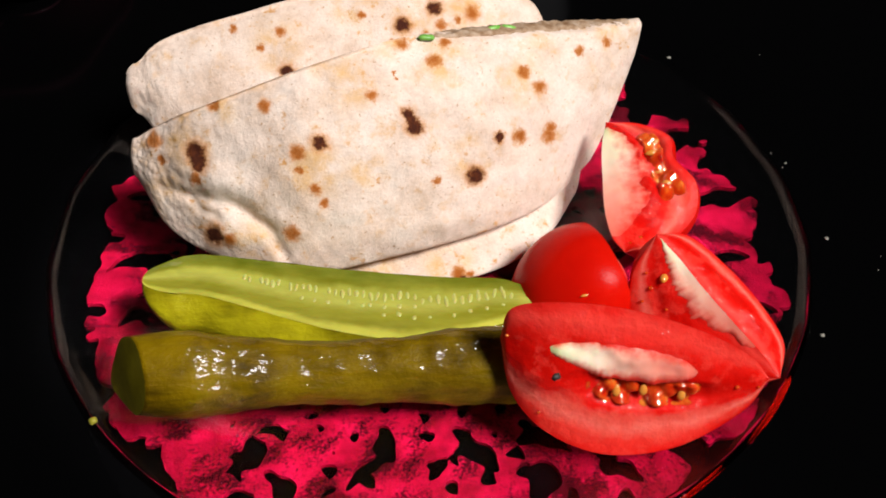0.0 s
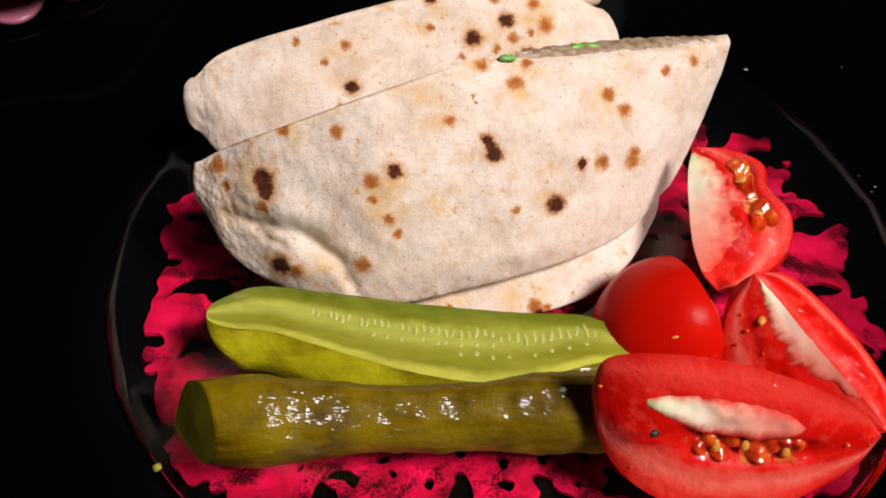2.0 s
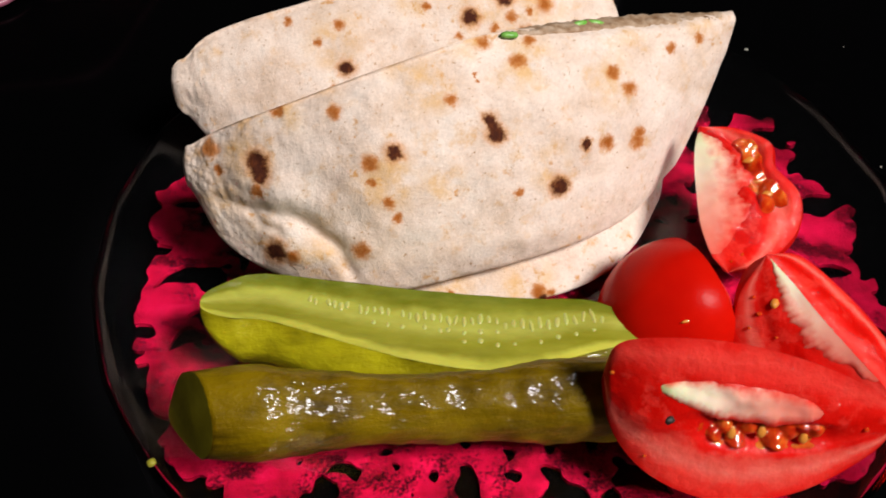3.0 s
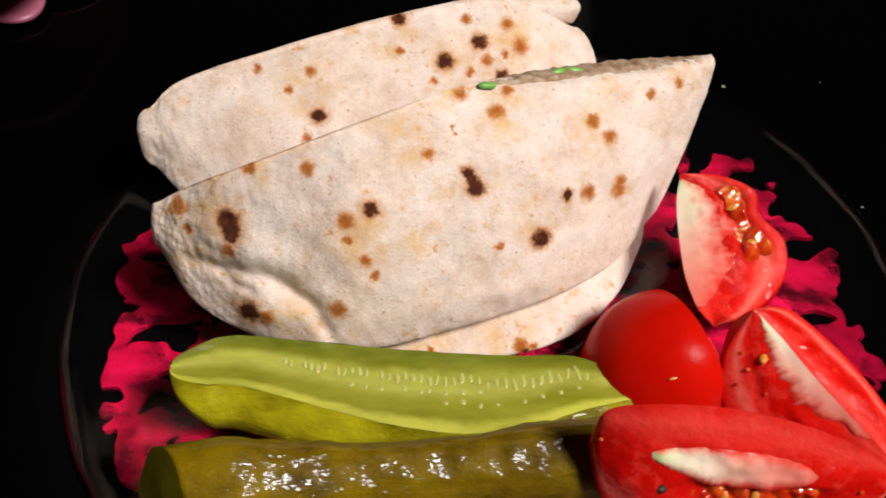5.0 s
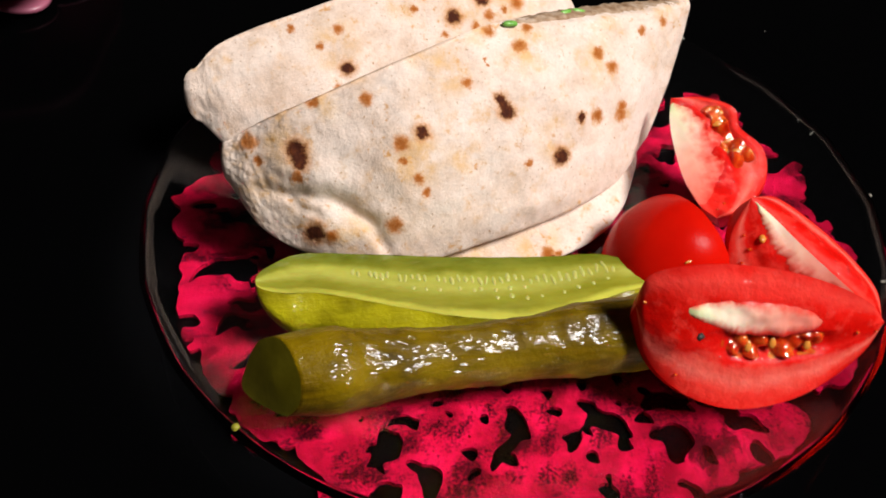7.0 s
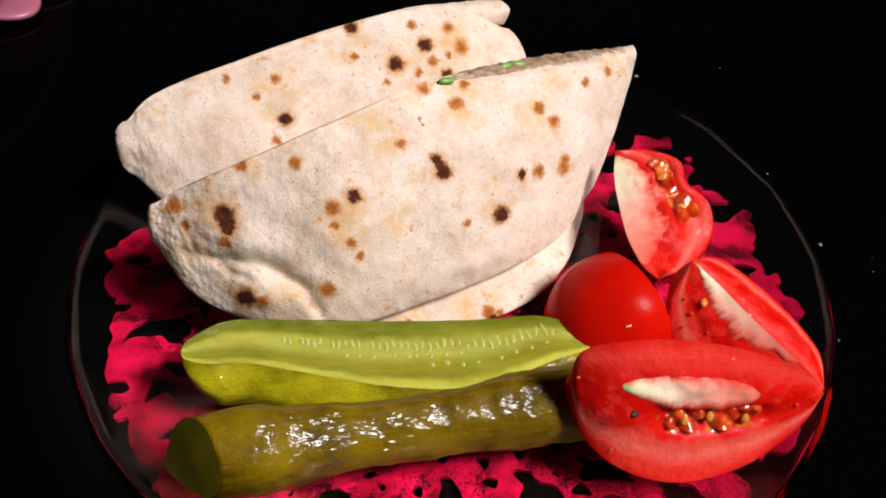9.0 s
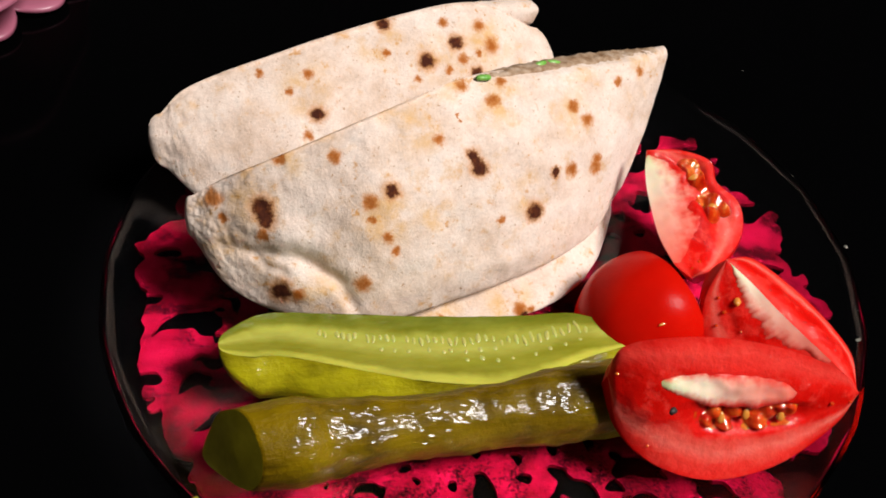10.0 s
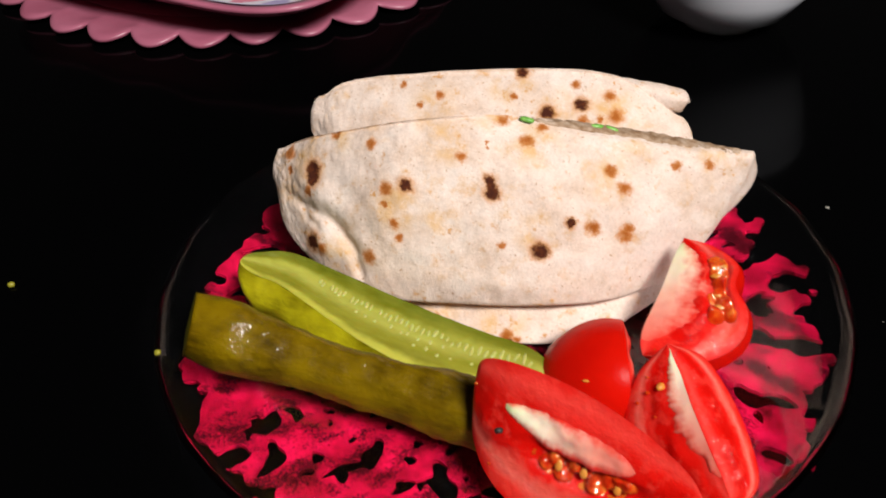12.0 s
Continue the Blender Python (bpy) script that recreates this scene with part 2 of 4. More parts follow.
vein = ramp_of(nd, lk, noise_of(nd, lk, place_of(nd), 230, 5, 0.65), (0.52, grey(0)), (0.62, grey(0.4)), (0.72, grey(0.2)))
col = mix_of(nd, lk, vein, col, (0.80, 0.060, 0.042))
mp = nd.new("ShaderNodeMapping")
mp.inputs["Scale"].default_value = (9.0, 2.2, 1)
lk.new(uv, mp.inputs[0])
band = ramp_of(nd, lk, v, (0.58, grey(0)), (0.72, grey(0.7)), (0.86, grey(0.4)), (0.97, grey(0)))
fibre = ramp_of(nd, lk, noise_of(nd, lk, mp.outputs[0], 2.2, 4, 0.6), (0.50, grey(0)), (0.62, grey(1)), (0.72, grey(0.5)))
col = mix_of(nd, lk, math_of(nd, lk, "MULTIPLY", band, fibre), col, (0.78, 0.10, 0.07))
lk.new(col, p.inputs["Base Color"])
bump_of(nd, lk, p, noise_of(nd, lk, place_of(nd), 420, 4), 0.45, 0.0009)
bump_of(nd, lk, p, noise_of(nd, lk, place_of(nd), 380, 2), 0.8, 0.0016, "Coat Normal")
mat_core, nd, lk, p = shader("tomato_core", 0.4, Specular_IOR_Level=0.1, Coat_Weight=0.04, Subsurface_Weight=0.3, Subsurface_Scale=0.003)
uv = nd.new("ShaderNodeUVMap").outputs[0]
sep = nd.new("ShaderNodeSeparateXYZ")
lk.new(uv, sep.inputs[0])
u = math_of(nd, lk, "ADD", sep.outputs[0], math_of(nd, lk, "MULTIPLY", math_of(nd, lk, "SUBTRACT", noise_of(nd, lk, place_of(nd), 120, 3), 0.5), 0.3))
lk.new(ramp_of(nd, lk, u, (0.0, (0.56, 0.60, 0.22)), (0.15, (0.84, 0.80, 0.54)), (0.36, (0.86, 0.68, 0.52)), (0.60, (0.82, 0.36, 0.27)), (0.98, (0.70, 0.10, 0.07))), p.inputs["Base Color"])
prev = p.inputs["Base Color"].links[0].from_socket
side = math_of(nd, lk, "ABSOLUTE", math_of(nd, lk, "MULTIPLY_ADD", sep.outputs[1], 2.0, -1.0))
side = math_of(nd, lk, "ADD", side, math_of(nd, lk, "MULTIPLY", math_of(nd, lk, "SUBTRACT", noise_of(nd, lk, place_of(nd), 420, 3), 0.5), 0.7))
lk.new(mix_of(nd, lk, ramp_of(nd, lk, side, (0.34, grey(0)), (0.66, grey(0.5)), (0.92, grey(1))), prev, (0.70, 0.03, 0.018)), p.inputs["Base Color"])
bump_of(nd, lk, p, noise_of(nd, lk, place_of(nd), 350, 3), 0.12, 0.0005)
mat_gel, nd, lk, p = shader("tomato_gel", 0.08, Coat_Weight=1.0, Coat_Roughness=0.02, Subsurface_Weight=0.5, Subsurface_Scale=0.003)
lk.new(ramp_of(nd, lk, noise_of(nd, lk, place_of(nd), 260, 3), (0.32, (0.46, 0.012, 0.002)), (0.52, (0.60, 0.055, 0.005)), (0.70, (0.70, 0.17, 0.02))), p.inputs["Base Color"])
mat_tom_seed = shader("tomato_seed", 0.25, (0.66, 0.24, 0.035), Coat_Weight=0.35)[0]
mat_speck = shader("dark_speck", 0.6, (0.02, 0.008, 0.006))[0]

# table, plate, mat under the plate
mat_table, nd, lk, p = shader("black_glass_table", 0.05, (0.0008, 0.0008, 0.0009), IOR=1.5, Specular_IOR_Level=0.045)
lk.new(ramp_of(nd, lk, noise_of(nd, lk, place_of(nd), 7, 5), (0.35, grey(0.06)), (0.7, grey(0.16))), p.inputs["Roughness"])
mat_glass, nd, lk, p = shader("clear_glass", 0.02, (0.97, 0.98, 0.98), Transmission_Weight=1.0, IOR=1.42, Specular_IOR_Level=0.25)
p.inputs["Specular Tint"].default_value = (0.5, 0.5, 0.52, 1)
mat_doily, nd, lk, p = shader("red_felt", 0.9, (0.70, 0.008, 0.06), Specular_IOR_Level=0.02)
lk.new(ramp_of(nd, lk, noise_of(nd, lk, place_of(nd), 110, 5, 0.6), (0.3, (0.09, 0.0007, 0.005)), (0.52, (0.25, 0.0015, 0.018)), (0.72, (0.40, 0.0032, 0.035))), p.inputs["Base Color"])
prev = p.inputs["Base Color"].links[0].from_socket
# dark grain plus radial streaks imitating the glass plate's refraction, mixed into the colour
sep = nd.new("ShaderNodeSeparateXYZ")
lk.new(place_of(nd), sep.inputs[0])
turn = math_of(nd, lk, "ARCTAN2", sep.outputs[1], sep.outputs[0])
reach = math_of(nd, lk, "SQRT", math_of(nd, lk, "ADD", math_of(nd, lk, "POWER", sep.outputs[0], 2.0), math_of(nd, lk, "POWER", sep.outputs[1], 2.0)))
spoke = nd.new("ShaderNodeCombineXYZ")
lk.new(math_of(nd, lk, "MULTIPLY", math_of(nd, lk, "ADD", turn, math_of(nd, lk, "MULTIPLY", reach, 5.0)), 0.075), spoke.inputs[0])
lk.new(math_of(nd, lk, "MULTIPLY", reach, 0.45), spoke.inputs[1])
streaks = math_of(nd, lk, "ADD", math_of(nd, lk, "MULTIPLY", noise_of(nd, lk, spoke.outputs[0], 150, 4, 0.6), 0.55), math_of(nd, lk, "MULTIPLY", noise_of(nd, lk, place_of(nd), 85, 3, 0.5), 0.45))
grain = math_of(nd, lk, "ADD", math_of(nd, lk, "MULTIPLY", streaks, 0.75), math_of(nd, lk, "MULTIPLY", noise_of(nd, lk, place_of(nd), 1300, 2, 0.6), 0.25))
lk.new(mix_of(nd, lk, ramp_of(nd, lk, grain, (0.485, grey(0)), (0.56, grey(0.95))), prev, (0.018, 0.0006, 0.002)), p.inputs["Base Color"])
bump_of(nd, lk, p, noise_of(nd, lk, place_of(nd), 1500, 3), 0.6, 0.0006)
mat_pink, nd, lk, p = shader("pink_plastic", 0.35, (0.72, 0.24, 0.34))
lk.new(ramp_of(nd, lk, noise_of(nd, lk, place_of(nd), 40, 3), (0.3, (0.37, 0.098, 0.155)), (0.7, (0.45, 0.14, 0.21))), p.inputs["Base Color"])
mat_print, nd, lk, p = shader("printed_plastic", 0.3)
lk.new(ramp_of(nd, lk, noise_of(nd, lk, place_of(nd), 75, 3, 0.5), (0.38, (0.42, 0.36, 0.62)), (0.46, (0.80, 0.74, 0.84)), (0.56, (0.82, 0.76, 0.82)), (0.64, (0.76, 0.20, 0.30))), p.inputs["Base Color"])
mat_white = shader("white_glazed_china", 0.12, (0.86, 0.87, 0.93), Coat_Weight=0.4)[0]
mat_wall, nd, lk, p = shader("painted_wall", 0.8)
lk.new(ramp_of(nd, lk, noise_of(nd, lk, place_of(nd), 3, 5), (0.3, (0.13, 0.125, 0.12)), (0.7, (0.19, 0.185, 0.18))), p.inputs["Base Color"])
mat_crumb = shader("bread_crumb", 0.8, (0.26, 0.25, 0.21))[0]
mat_crumb_yellow = shader("yellow_crumb", 0.5, (0.30, 0.27, 0.02))[0]


# ---- building helpers ----
def thing(name, base, label, category, group="", kind=""):
    ob = new(name)
    ob.empty_display_size = 0.01
    ob.location = Vector(base) * MM
    return tagged(ob, label, category, group, kind)


def origin_of(ob):
    at = Vector((0, 0, 0))
    while ob:
        at += ob.location
        ob = ob.parent
    return at


def part(name, bm, material, parent=None, label="", smooth=True):
    """Links a bmesh, drawn in world millimetres, as one mesh object under a thing or a part."""
    base = origin_of(parent)
    for vert in bm.verts:
        vert.co = vert.co * MM - base
    bmesh.ops.recalc_face_normals(bm, faces=bm.faces[:])
    me = bpy.data.meshes.new(name)
    bm.to_mesh(me)
    bm.free()
    me.materials.append(material)
    if smooth:
        me.polygons.foreach_set("use_smooth", [True] * len(me.polygons))
    ob = new(name, me)
    ob.parent = parent
    if label:
        ob["label"] = label
    return ob


def spline(values, n):
    """n smooth samples through evenly spaced values (numbers or rows)."""
    v = np.asarray(values, float)
    v = v.reshape(len(v), -1)
    k = len(v)
    pad = np.vstack([2 * v[0] - v[1], v, 2 * v[-1] - v[-2]])
    out = []
    for s in np.linspace(0, k - 1, n):
        i = min(int(s), k - 2)
        f = s - i
        a, b, c, d = pad[i:i + 4]
        out.append(0.5 * (2 * b + (c - a) * f + (2 * a - 5 * b + 4 * c - d) * f * f + (3 * b - a - 3 * c + d) * f ** 3))
    return np.array(out)


def ring(points, n):
    """n smooth samples round a closed row of control points."""
    v = np.asarray(points, float)
    k = len(v)
    out = []
    for s in np.linspace(0, k, n, endpoint=False):
        i = int(s)
        f = s - i
        a, b, c, d = (v[(i + j) % k] for j in (-1, 0, 1, 2))
        out.append(0.5 * (2 * b + (c - a) * f + (2 * a - 5 * b + 4 * c - d) * f * f + (3 * b - a - 3 * c + d) * f ** 3))
    return np.array(out)


def loft(loops, closed=True, caps=True, uvs=False):
    """A bmesh over rows of points; closed: each row is a loop."""
    bm = bmesh.new()
    rows = [[bm.verts.new(q) for q in loop] for loop in loops]
    n = len(rows[0])
    layer = bm.loops.layers.uv.new("UVMap") if uvs else None
    for i in range(len(rows) - 1):
        for j in range(n if closed else n - 1):
            f = bm.faces.new((rows[i][j], rows[i][(j + 1) % n], rows[i + 1][(j + 1) % n], rows[i + 1][j]))
            if uvs:
                for lp, (a, b) in zip(f.loops, ((i, j), (i, j + 1), (i + 1, j + 1), (i + 1, j))):
                    lp[layer].uv = (a / (len(rows) - 1), b / (n - 1 if not closed else n))
    if caps and closed:
        for r in (rows[0], rows[-1]):
            mid = bm.verts.new(sum((vv.co for vv in r), Vector()) / n)
            for j in range(n):
                bm.faces.new((r[j], r[(j + 1) % n], mid))
    return bm


def lathe(profile, n, wobble=None):
    """A bmesh turned about z from (radius, height) points; wobble(angle, k) gives (radius factor, height shift)."""
    rows = []
    for k, (r, z) in enumerate(profile):
        row = []
        for j in range(n):
            a = 2 * math.pi * j / n
            fr, dz = wobble(a, k) if wobble else (1.0, 0.0)
            row.append((r * fr * math.cos(a), r * fr * math.sin(a), z + dz))
        rows.append(row)
    return loft(rows, True, False)


def move(bm, x, y, z=0.0):
    bmesh.ops.translate(bm, verts=bm.verts[:], vec=(x, y, z))
    return bm


def box(bm, x0, x1, y0, y1, z0, z1):
    v = [bm.verts.new((x, y, z)) for x in (x0, x1) for y in (y0, y1) for z in (z0, z1)]
    for q in ((0, 1, 3, 2), (4, 6, 7, 5), (0, 4, 5, 1), (2, 3, 7, 6), (0, 2, 6, 4), (1, 5, 7, 3)):
        bm.faces.new([v[i] for i in q])
    return bm


def blob(at, size, turn=(0, 0, 0), detail=2, rough=0.0, seed=0):
    """A small rounded, slightly uneven lump."""
    bm = bmesh.new()
    bmesh.ops.create_icosphere(bm, subdivisions=detail, radius=1.0)
    m = pose(0, 0, 0, *turn)
    for vert in bm.verts:
        k = 1 + rough * noise.noise(vert.co * 1.7 + Vector((seed * 3.1, seed * 1.7, 0)))
        vert.co = m @ Vector((vert.co.x * size[0] * k, vert.co.y * size[1] * k, vert.co.z * size[2] * k)) + Vector(at)
    return bm


# ---- the room: closed dark walls, table ----
for name, dims in (("wall_north", (-2600, 2600, 2500, 2620, -750, 1900)), ("wall_south", (-2600, 2600, -2620, -2500, -750, 1900)),
                   ("wall_east", (2480, 2600, -2500, 2500, -750, 1900)), ("wall_west", (-2600, -2480, -2500, 2500, -750, 1900)),
                   ("floor", (-2600, 2600, -2620, 2620, -870, -750)), ("ceiling", (-2600, 2600, -2620, 2620, 1900, 2020))):
    tagged(part(name, box(bmesh.new(), *dims), mat_wall, None, smooth=False), "dark plain painted surface of the unlit room", name.split("_")[0], kind="structure")

table = thing("table", (0, 100, -750), "glossy black glass table top under the plates", "table")
bm = box(bmesh.new(), -620, 620, -380, 620, -14, 0)
bmesh.ops.bevel(bm, geom=bm.edges[:], offset=2.0, segments=2, affect="EDGES")
part("tabletop", bm, mat_table, table, smooth=False)
for x in (-560, 560):
    for y in (-320, 560):
        part("leg", box(bmesh.new(), x - 25, x + 25, y - 25, y + 25, -750, -14), mat_table, table, smooth=False)

# ---- red openwork mat under the plate ----
rng = random.Random(5)
G = 345
R_MAT = 102.0
gx = np.linspace(-R_MAT - 4, R_MAT + 4, G)
X, Y = np.meshgrid(gx, gx, indexing="ij")
ang, rad = np.arctan2(Y, X), np.hypot(X, Y)
warp = np.array([[noise.noise((x * 0.11, y * 0.11, 0.3)) for y in gx] for x in gx])
warp2 = np.array([[noise.noise((x * 0.28, y * 0.28, 4.3)) for y in gx] for x in gx])
lobes = np.abs(np.sin(ang * 8 + warp * 0.7))
field = 88.5 + 7.0 * lobes ** 0.8 + 2.2 * np.abs(np.sin(ang * 31 + 2 * warp)) + 4.5 * warp + 2.6 * warp2 - rad


def petal(cx, cy, turn, long, wide, bend):
    """Distance to a bent, pointed hole in the mat."""
    dx, dy = X - cx, Y - cy
    lx, ly = dx * math.cos(turn) + dy * math.sin(turn), -dx * math.sin(turn) + dy * math.cos(turn)
    ly = ly - bend * lx * lx / long
    return (np.sqrt((lx / long) ** 2 + (ly / (wide * np.clip(1.05 - 0.5 * lx / long, 0.3, 1.6))) ** 2) - 1) * wide


# radius, number, length, width, slant, part left out
for r0, count, long, wide, slant, gaps in ((24, 9, 5.0, 2.4, 0.3, 0.4), (38, 14, 4.6, 2.4, 0.5, 0.4), (47, 16, 2.8, 1.6, -0.4, 0.4), (54, 36, 1.9, 1.5, 0.0, 0.2), (60, 40, 1.9, 1.6, 0.0, 0.25),
                                           (66, 22, 5.4, 2.6, 0.55, 0.25), (71, 24, 4.4, 1.5, -0.7, 0.3), (78, 26, 5.0, 2.7, -0.35, 0.3), (84, 26, 4.4, 1.9, 0.25, 0.3), (92, 24, 6.5, 2.6, 0.15, 0.25), (63, 54, 1.5, 1.0, 0.3, 0.35), (69, 60, 1.8, 1.0, 0.5, 0.45), (74, 50, 1.6, 1.1, 0.4, 0.4), (81, 60, 1.9, 1.1, -0.3, 0.5)):
    for i in range(count):
        if rng.random() < gaps:
            continue
        a = 2 * math.pi * (i + rng.uniform(-0.22, 0.22)) / count
        r = r0 + rng.uniform(-1.8, 1.8)
        s = rng.uniform(0.65, 1.4)
        hole = petal(r * math.cos(a), r * math.sin(a), a + slant + rng.uniform(-0.35, 0.35), long * s, wide * s, rng.uniform(-0.5, 0.5))
        field = np.minimum(field, hole + 0.9 * warp2 + 0.5 * warp)


def sheet_from_field(f, xs, z_top, z_low):
    """A flat sheet where f > 0, its edge cut along f = 0, with thickness."""
    verts, faces, index, rim = [], [], {}, {}

    def vert(key, co):
        if key not in index:
            index[key] = len(verts)
            verts.append((co[0], co[1], z_top))
        return index[key]

    n = len(xs)
    for i in range(n - 1):
        for j in range(n - 1):
            cs = ((i, j), (i + 1, j), (i + 1, j + 1), (i, j + 1))
            vals = [f[c] for c in cs]
            if max(vals) <= 0:
                continue
            poly, cut = [], []
            for k in range(4):
                a, b, va, vb = cs[k], cs[(k + 1) % 4], vals[k], vals[(k + 1) % 4]
                if va > 0:
                    poly.append(vert(a, (xs[a[0]], xs[a[1]])))
                if (va > 0) != (vb > 0):
                    w = va / (va - vb)
                    q = vert((min(a, b), max(a, b)), (xs[a[0]] + w * (xs[b[0]] - xs[a[0]]), xs[a[1]] + w * (xs[b[1]] - xs[a[1]])))
                    poly.append(q)
                    cut.append(q)
            if len(poly) > 2:
                faces.append(poly)
                if len(cut) == 2:
                    faces.append(None)
                    rim[len(faces) - 1] = cut
    low = {}

    def down(k):
        if k not in low:
            low[k] = len(verts)
            verts.append((verts[k][0], verts[k][1], z_low))
        return low[k]

    for k, (a, b) in rim.items():
        faces[k] = [a, b, down(b), down(a)]
    bm = bmesh.new()
    vs = [bm.verts.new(q) for q in verts]
    for fc in faces:
        if fc and len(set(fc)) > 2:
            try:
                bm.faces.new([vs[q] for q in fc])
            except ValueError:
                pass
    return bm


tagged(part("doily", sheet_from_field(field, gx, 1.6, 0.2), mat_doily, None, smooth=False), "red openwork felt doily under the clear glass plate", "doily")

# ---- clear glass plate ----
FLUTES = 22


def flute(a, k):
    w = max(0.0, (PLATE[k][0] - 64) / 36)
    s = 1 - 2 * abs(math.sin((FLUTES * a + 2.2 * w) / 2)) ** 0.8
    return 1 + 0.0020 * w * s, 0.30 * w * s


PLATE = [(0.5, 2.6), (40, 2.6), (58, 2.7), (64, 3.2), (70, 4.8), (80, 8.2), (90, 11.6), (96, 13.6), (98.6, 14.9), (99.2, 15.8), (99.9, 16.4),
         (100.7, 16.5), (101.3, 16.0), (101.5, 15.2), (101.0, 14.2), (99.5, 13.0), (96, 11.4), (90, 9.0), (80, 5.4), (70, 2.4), (64, 2.0), (58, 2.0), (40, 2.0), (0.5, 2.0)]
glass_plate = part("glass_plate", lathe(PLATE, 360, flute), mat_glass, None)
glass_plate.visible_shadow = False
tagged(glass_plate, "round clear glass plate with fluted rim holding the meal", "plate")


# ---- folded flatbreads ----
def wrap_loops(top, bottom, bulge, back, lip, n_long, n_round, seed, crease=None, bow=4.0, far=(0.75, 0.45), under=(-0.12, 0.10)):
    """Closed cross-sections of a folded flatbread between a top edge and a bottom fold."""
    T, B = spline(top, n_long), spline(bottom, n_long)
    bu, ba, li = spline(bulge, n_long)[:, 0], spline(back, n_long)[:, 0], spline(lip, n_long)[:, 0]
    loops = []
    for i in range(n_long):
        t, b = T[i], B[i]
        d = b - t
        out = np.array([0.0, d[2], -d[1]])
        out = out / (np.linalg.norm(out) + 1e-6)
        if out[1] > 0:
            out = -out
        g = ba[i]
        ctrl = [t, t + d * 0.12 + out * bu[i] * 0.55, t + d * 0.4 + out * bu[i], t + d * 0.72 + out * bu[i] * 0.85, b + out * bu[i] * 0.2,
                b + np.array([0, g * 0.35, abs(g) * under[0]]), b + np.array([0, g, abs(g) * under[1]]), t + np.array([0, g * far[0], -abs(d[2]) * far[1]]),
                t + np.array([0, li[i], -0.45 * li[i]])]
        loops.append(ring(ctrl, n_round))
    for end, inner in ((0, 1), (-1, -2)):
        mid = loops[end].mean(axis=0)
        way = mid - loops[inner].mean(axis=0)
        way = way / (np.linalg.norm(way) + 1e-6)
        size = np.linalg.norm(loops[end] - mid, axis=1).mean()
        caps = [mid + (loops[end] - mid) * math.cos(a) + way * bow * min(1.0, size / 9) * math.sin(a) for a in (0.35, 0.7, 1.0, 1.3)]
        loops = caps[::-1] + loops if end == 0 else loops + caps
    out_loops = []
    for i, loop in enumerate(loops):
        row = []
        for q in loop:
            v = Vector(q)
            k = 1.3 * noise.noise(v * 0.045 + Vector((seed, 0, 0))) + 0.7 * noise.noise(v * 0.14 + Vector((0, seed, 0))) + 0.30 * noise.noise(v * 0.42) + 0.22 * noise.noise(v * 0.85)
            v += Vector((0, -0.75, 0.65)) * (k + 0.16 * noise.noise(v * 1.9))
            if crease:
                for (x0, q0), (x1, q1), depth, width in crease:
                    px, pq = v.x, 0.7 * v.y + 0.72 * v.z
                    ux, uq = x1 - x0, q1 - q0
                    f = max(0.0, min(1.0, ((px - x0) * ux + (pq - q0) * uq) / (ux * ux + uq * uq)))
                    dd = math.hypot(px - x0 - f * ux, pq - q0 - f * uq)
                    v += Vector((0, -0.7, 0.7)) * depth * math.exp(-(dd / width) ** 2) * math.sin(math.pi * (0.12 + 0.76 * f))
            row.append(v)
        out_loops.append(row)
    return out_loops


front = thing("flatbread_wrap", (-5, 10, 5), "folded wheat flatbread wrap with scorch marks, open edge up", "flatbread wrap", "flatbread wraps")
F_TOP = [(-75, 3, 41.8), (-67, 3, 46.5), (-50, 3, 54), (-28, 8, 60), (-4, 20, 60), (18, 28, 55.5), (40, 38, 50.3), (59, 47.5, 46.5)]
F_LOW = [(-75.8, -1.5, 32.2), (-68, -9.5, 22.5), (-54, -14, 15.5), (-32, -17, 13), (-8, -12, 14.5), (14, -4, 15), (32, 9, 13), (45, 26, 12)]
part("bread_sheet", loft(wrap_loops(F_TOP, F_LOW, [1.6, 3.5, 5, 6, 6, 5, 4, 1.5], [6, 14, 24, 28, 26, 22, 18, 10], [0.5, 0.8, 1.5, 2, 4, 8, 9, 5], 190, 120, 1.0,
     [((-70, 20), (-46, 14.5), -1.5, 1.5), ((-50, 15), (-39, 8), -2.3, 1.6), ((-41, 9), (-36, 0), -1.9, 1.7), ((-64, 25), (-42, 18), 1.5, 3.0), ((-56, 11), (-45, 4), 1.9, 3.2),
      ((-62, 17), (-54, 12), -0.8, 1.2), ((-36, 11), (-26, 3), 0.9, 2.2), ((-31, 8), (-24, 1), -0.7, 1.3), ((-20, 6), (12, 12), 0.9, 3.0), ((-4, 4), (22, 13), -0.5, 1.6)], under=(0.06, 0.28))), mat_bread_front, front)
# lower fold that shows under it
L_TOP = [(-34, 0, 13), (-18, -1, 14), (0, 2, 14), (18, 10, 14), (32, 20, 13), (44, 33, 12)]
L_LOW = [(-32, -13, 8), (-12, -16.5, 7), (8, -14, 6.5), (23, -7, 6), (34, 5, 5.5), (42, 21, 5)]
part("bread_fold", loft(wrap_loops(L_TOP, L_LOW, [1.0, 1.2, 1.4, 1.4, 1.2, 1.0], [10, 14, 16, 16, 14, 8], [4, 5, 5, 5, 5, 4], 70, 40, 7.0)), mat_bread_flap, front)
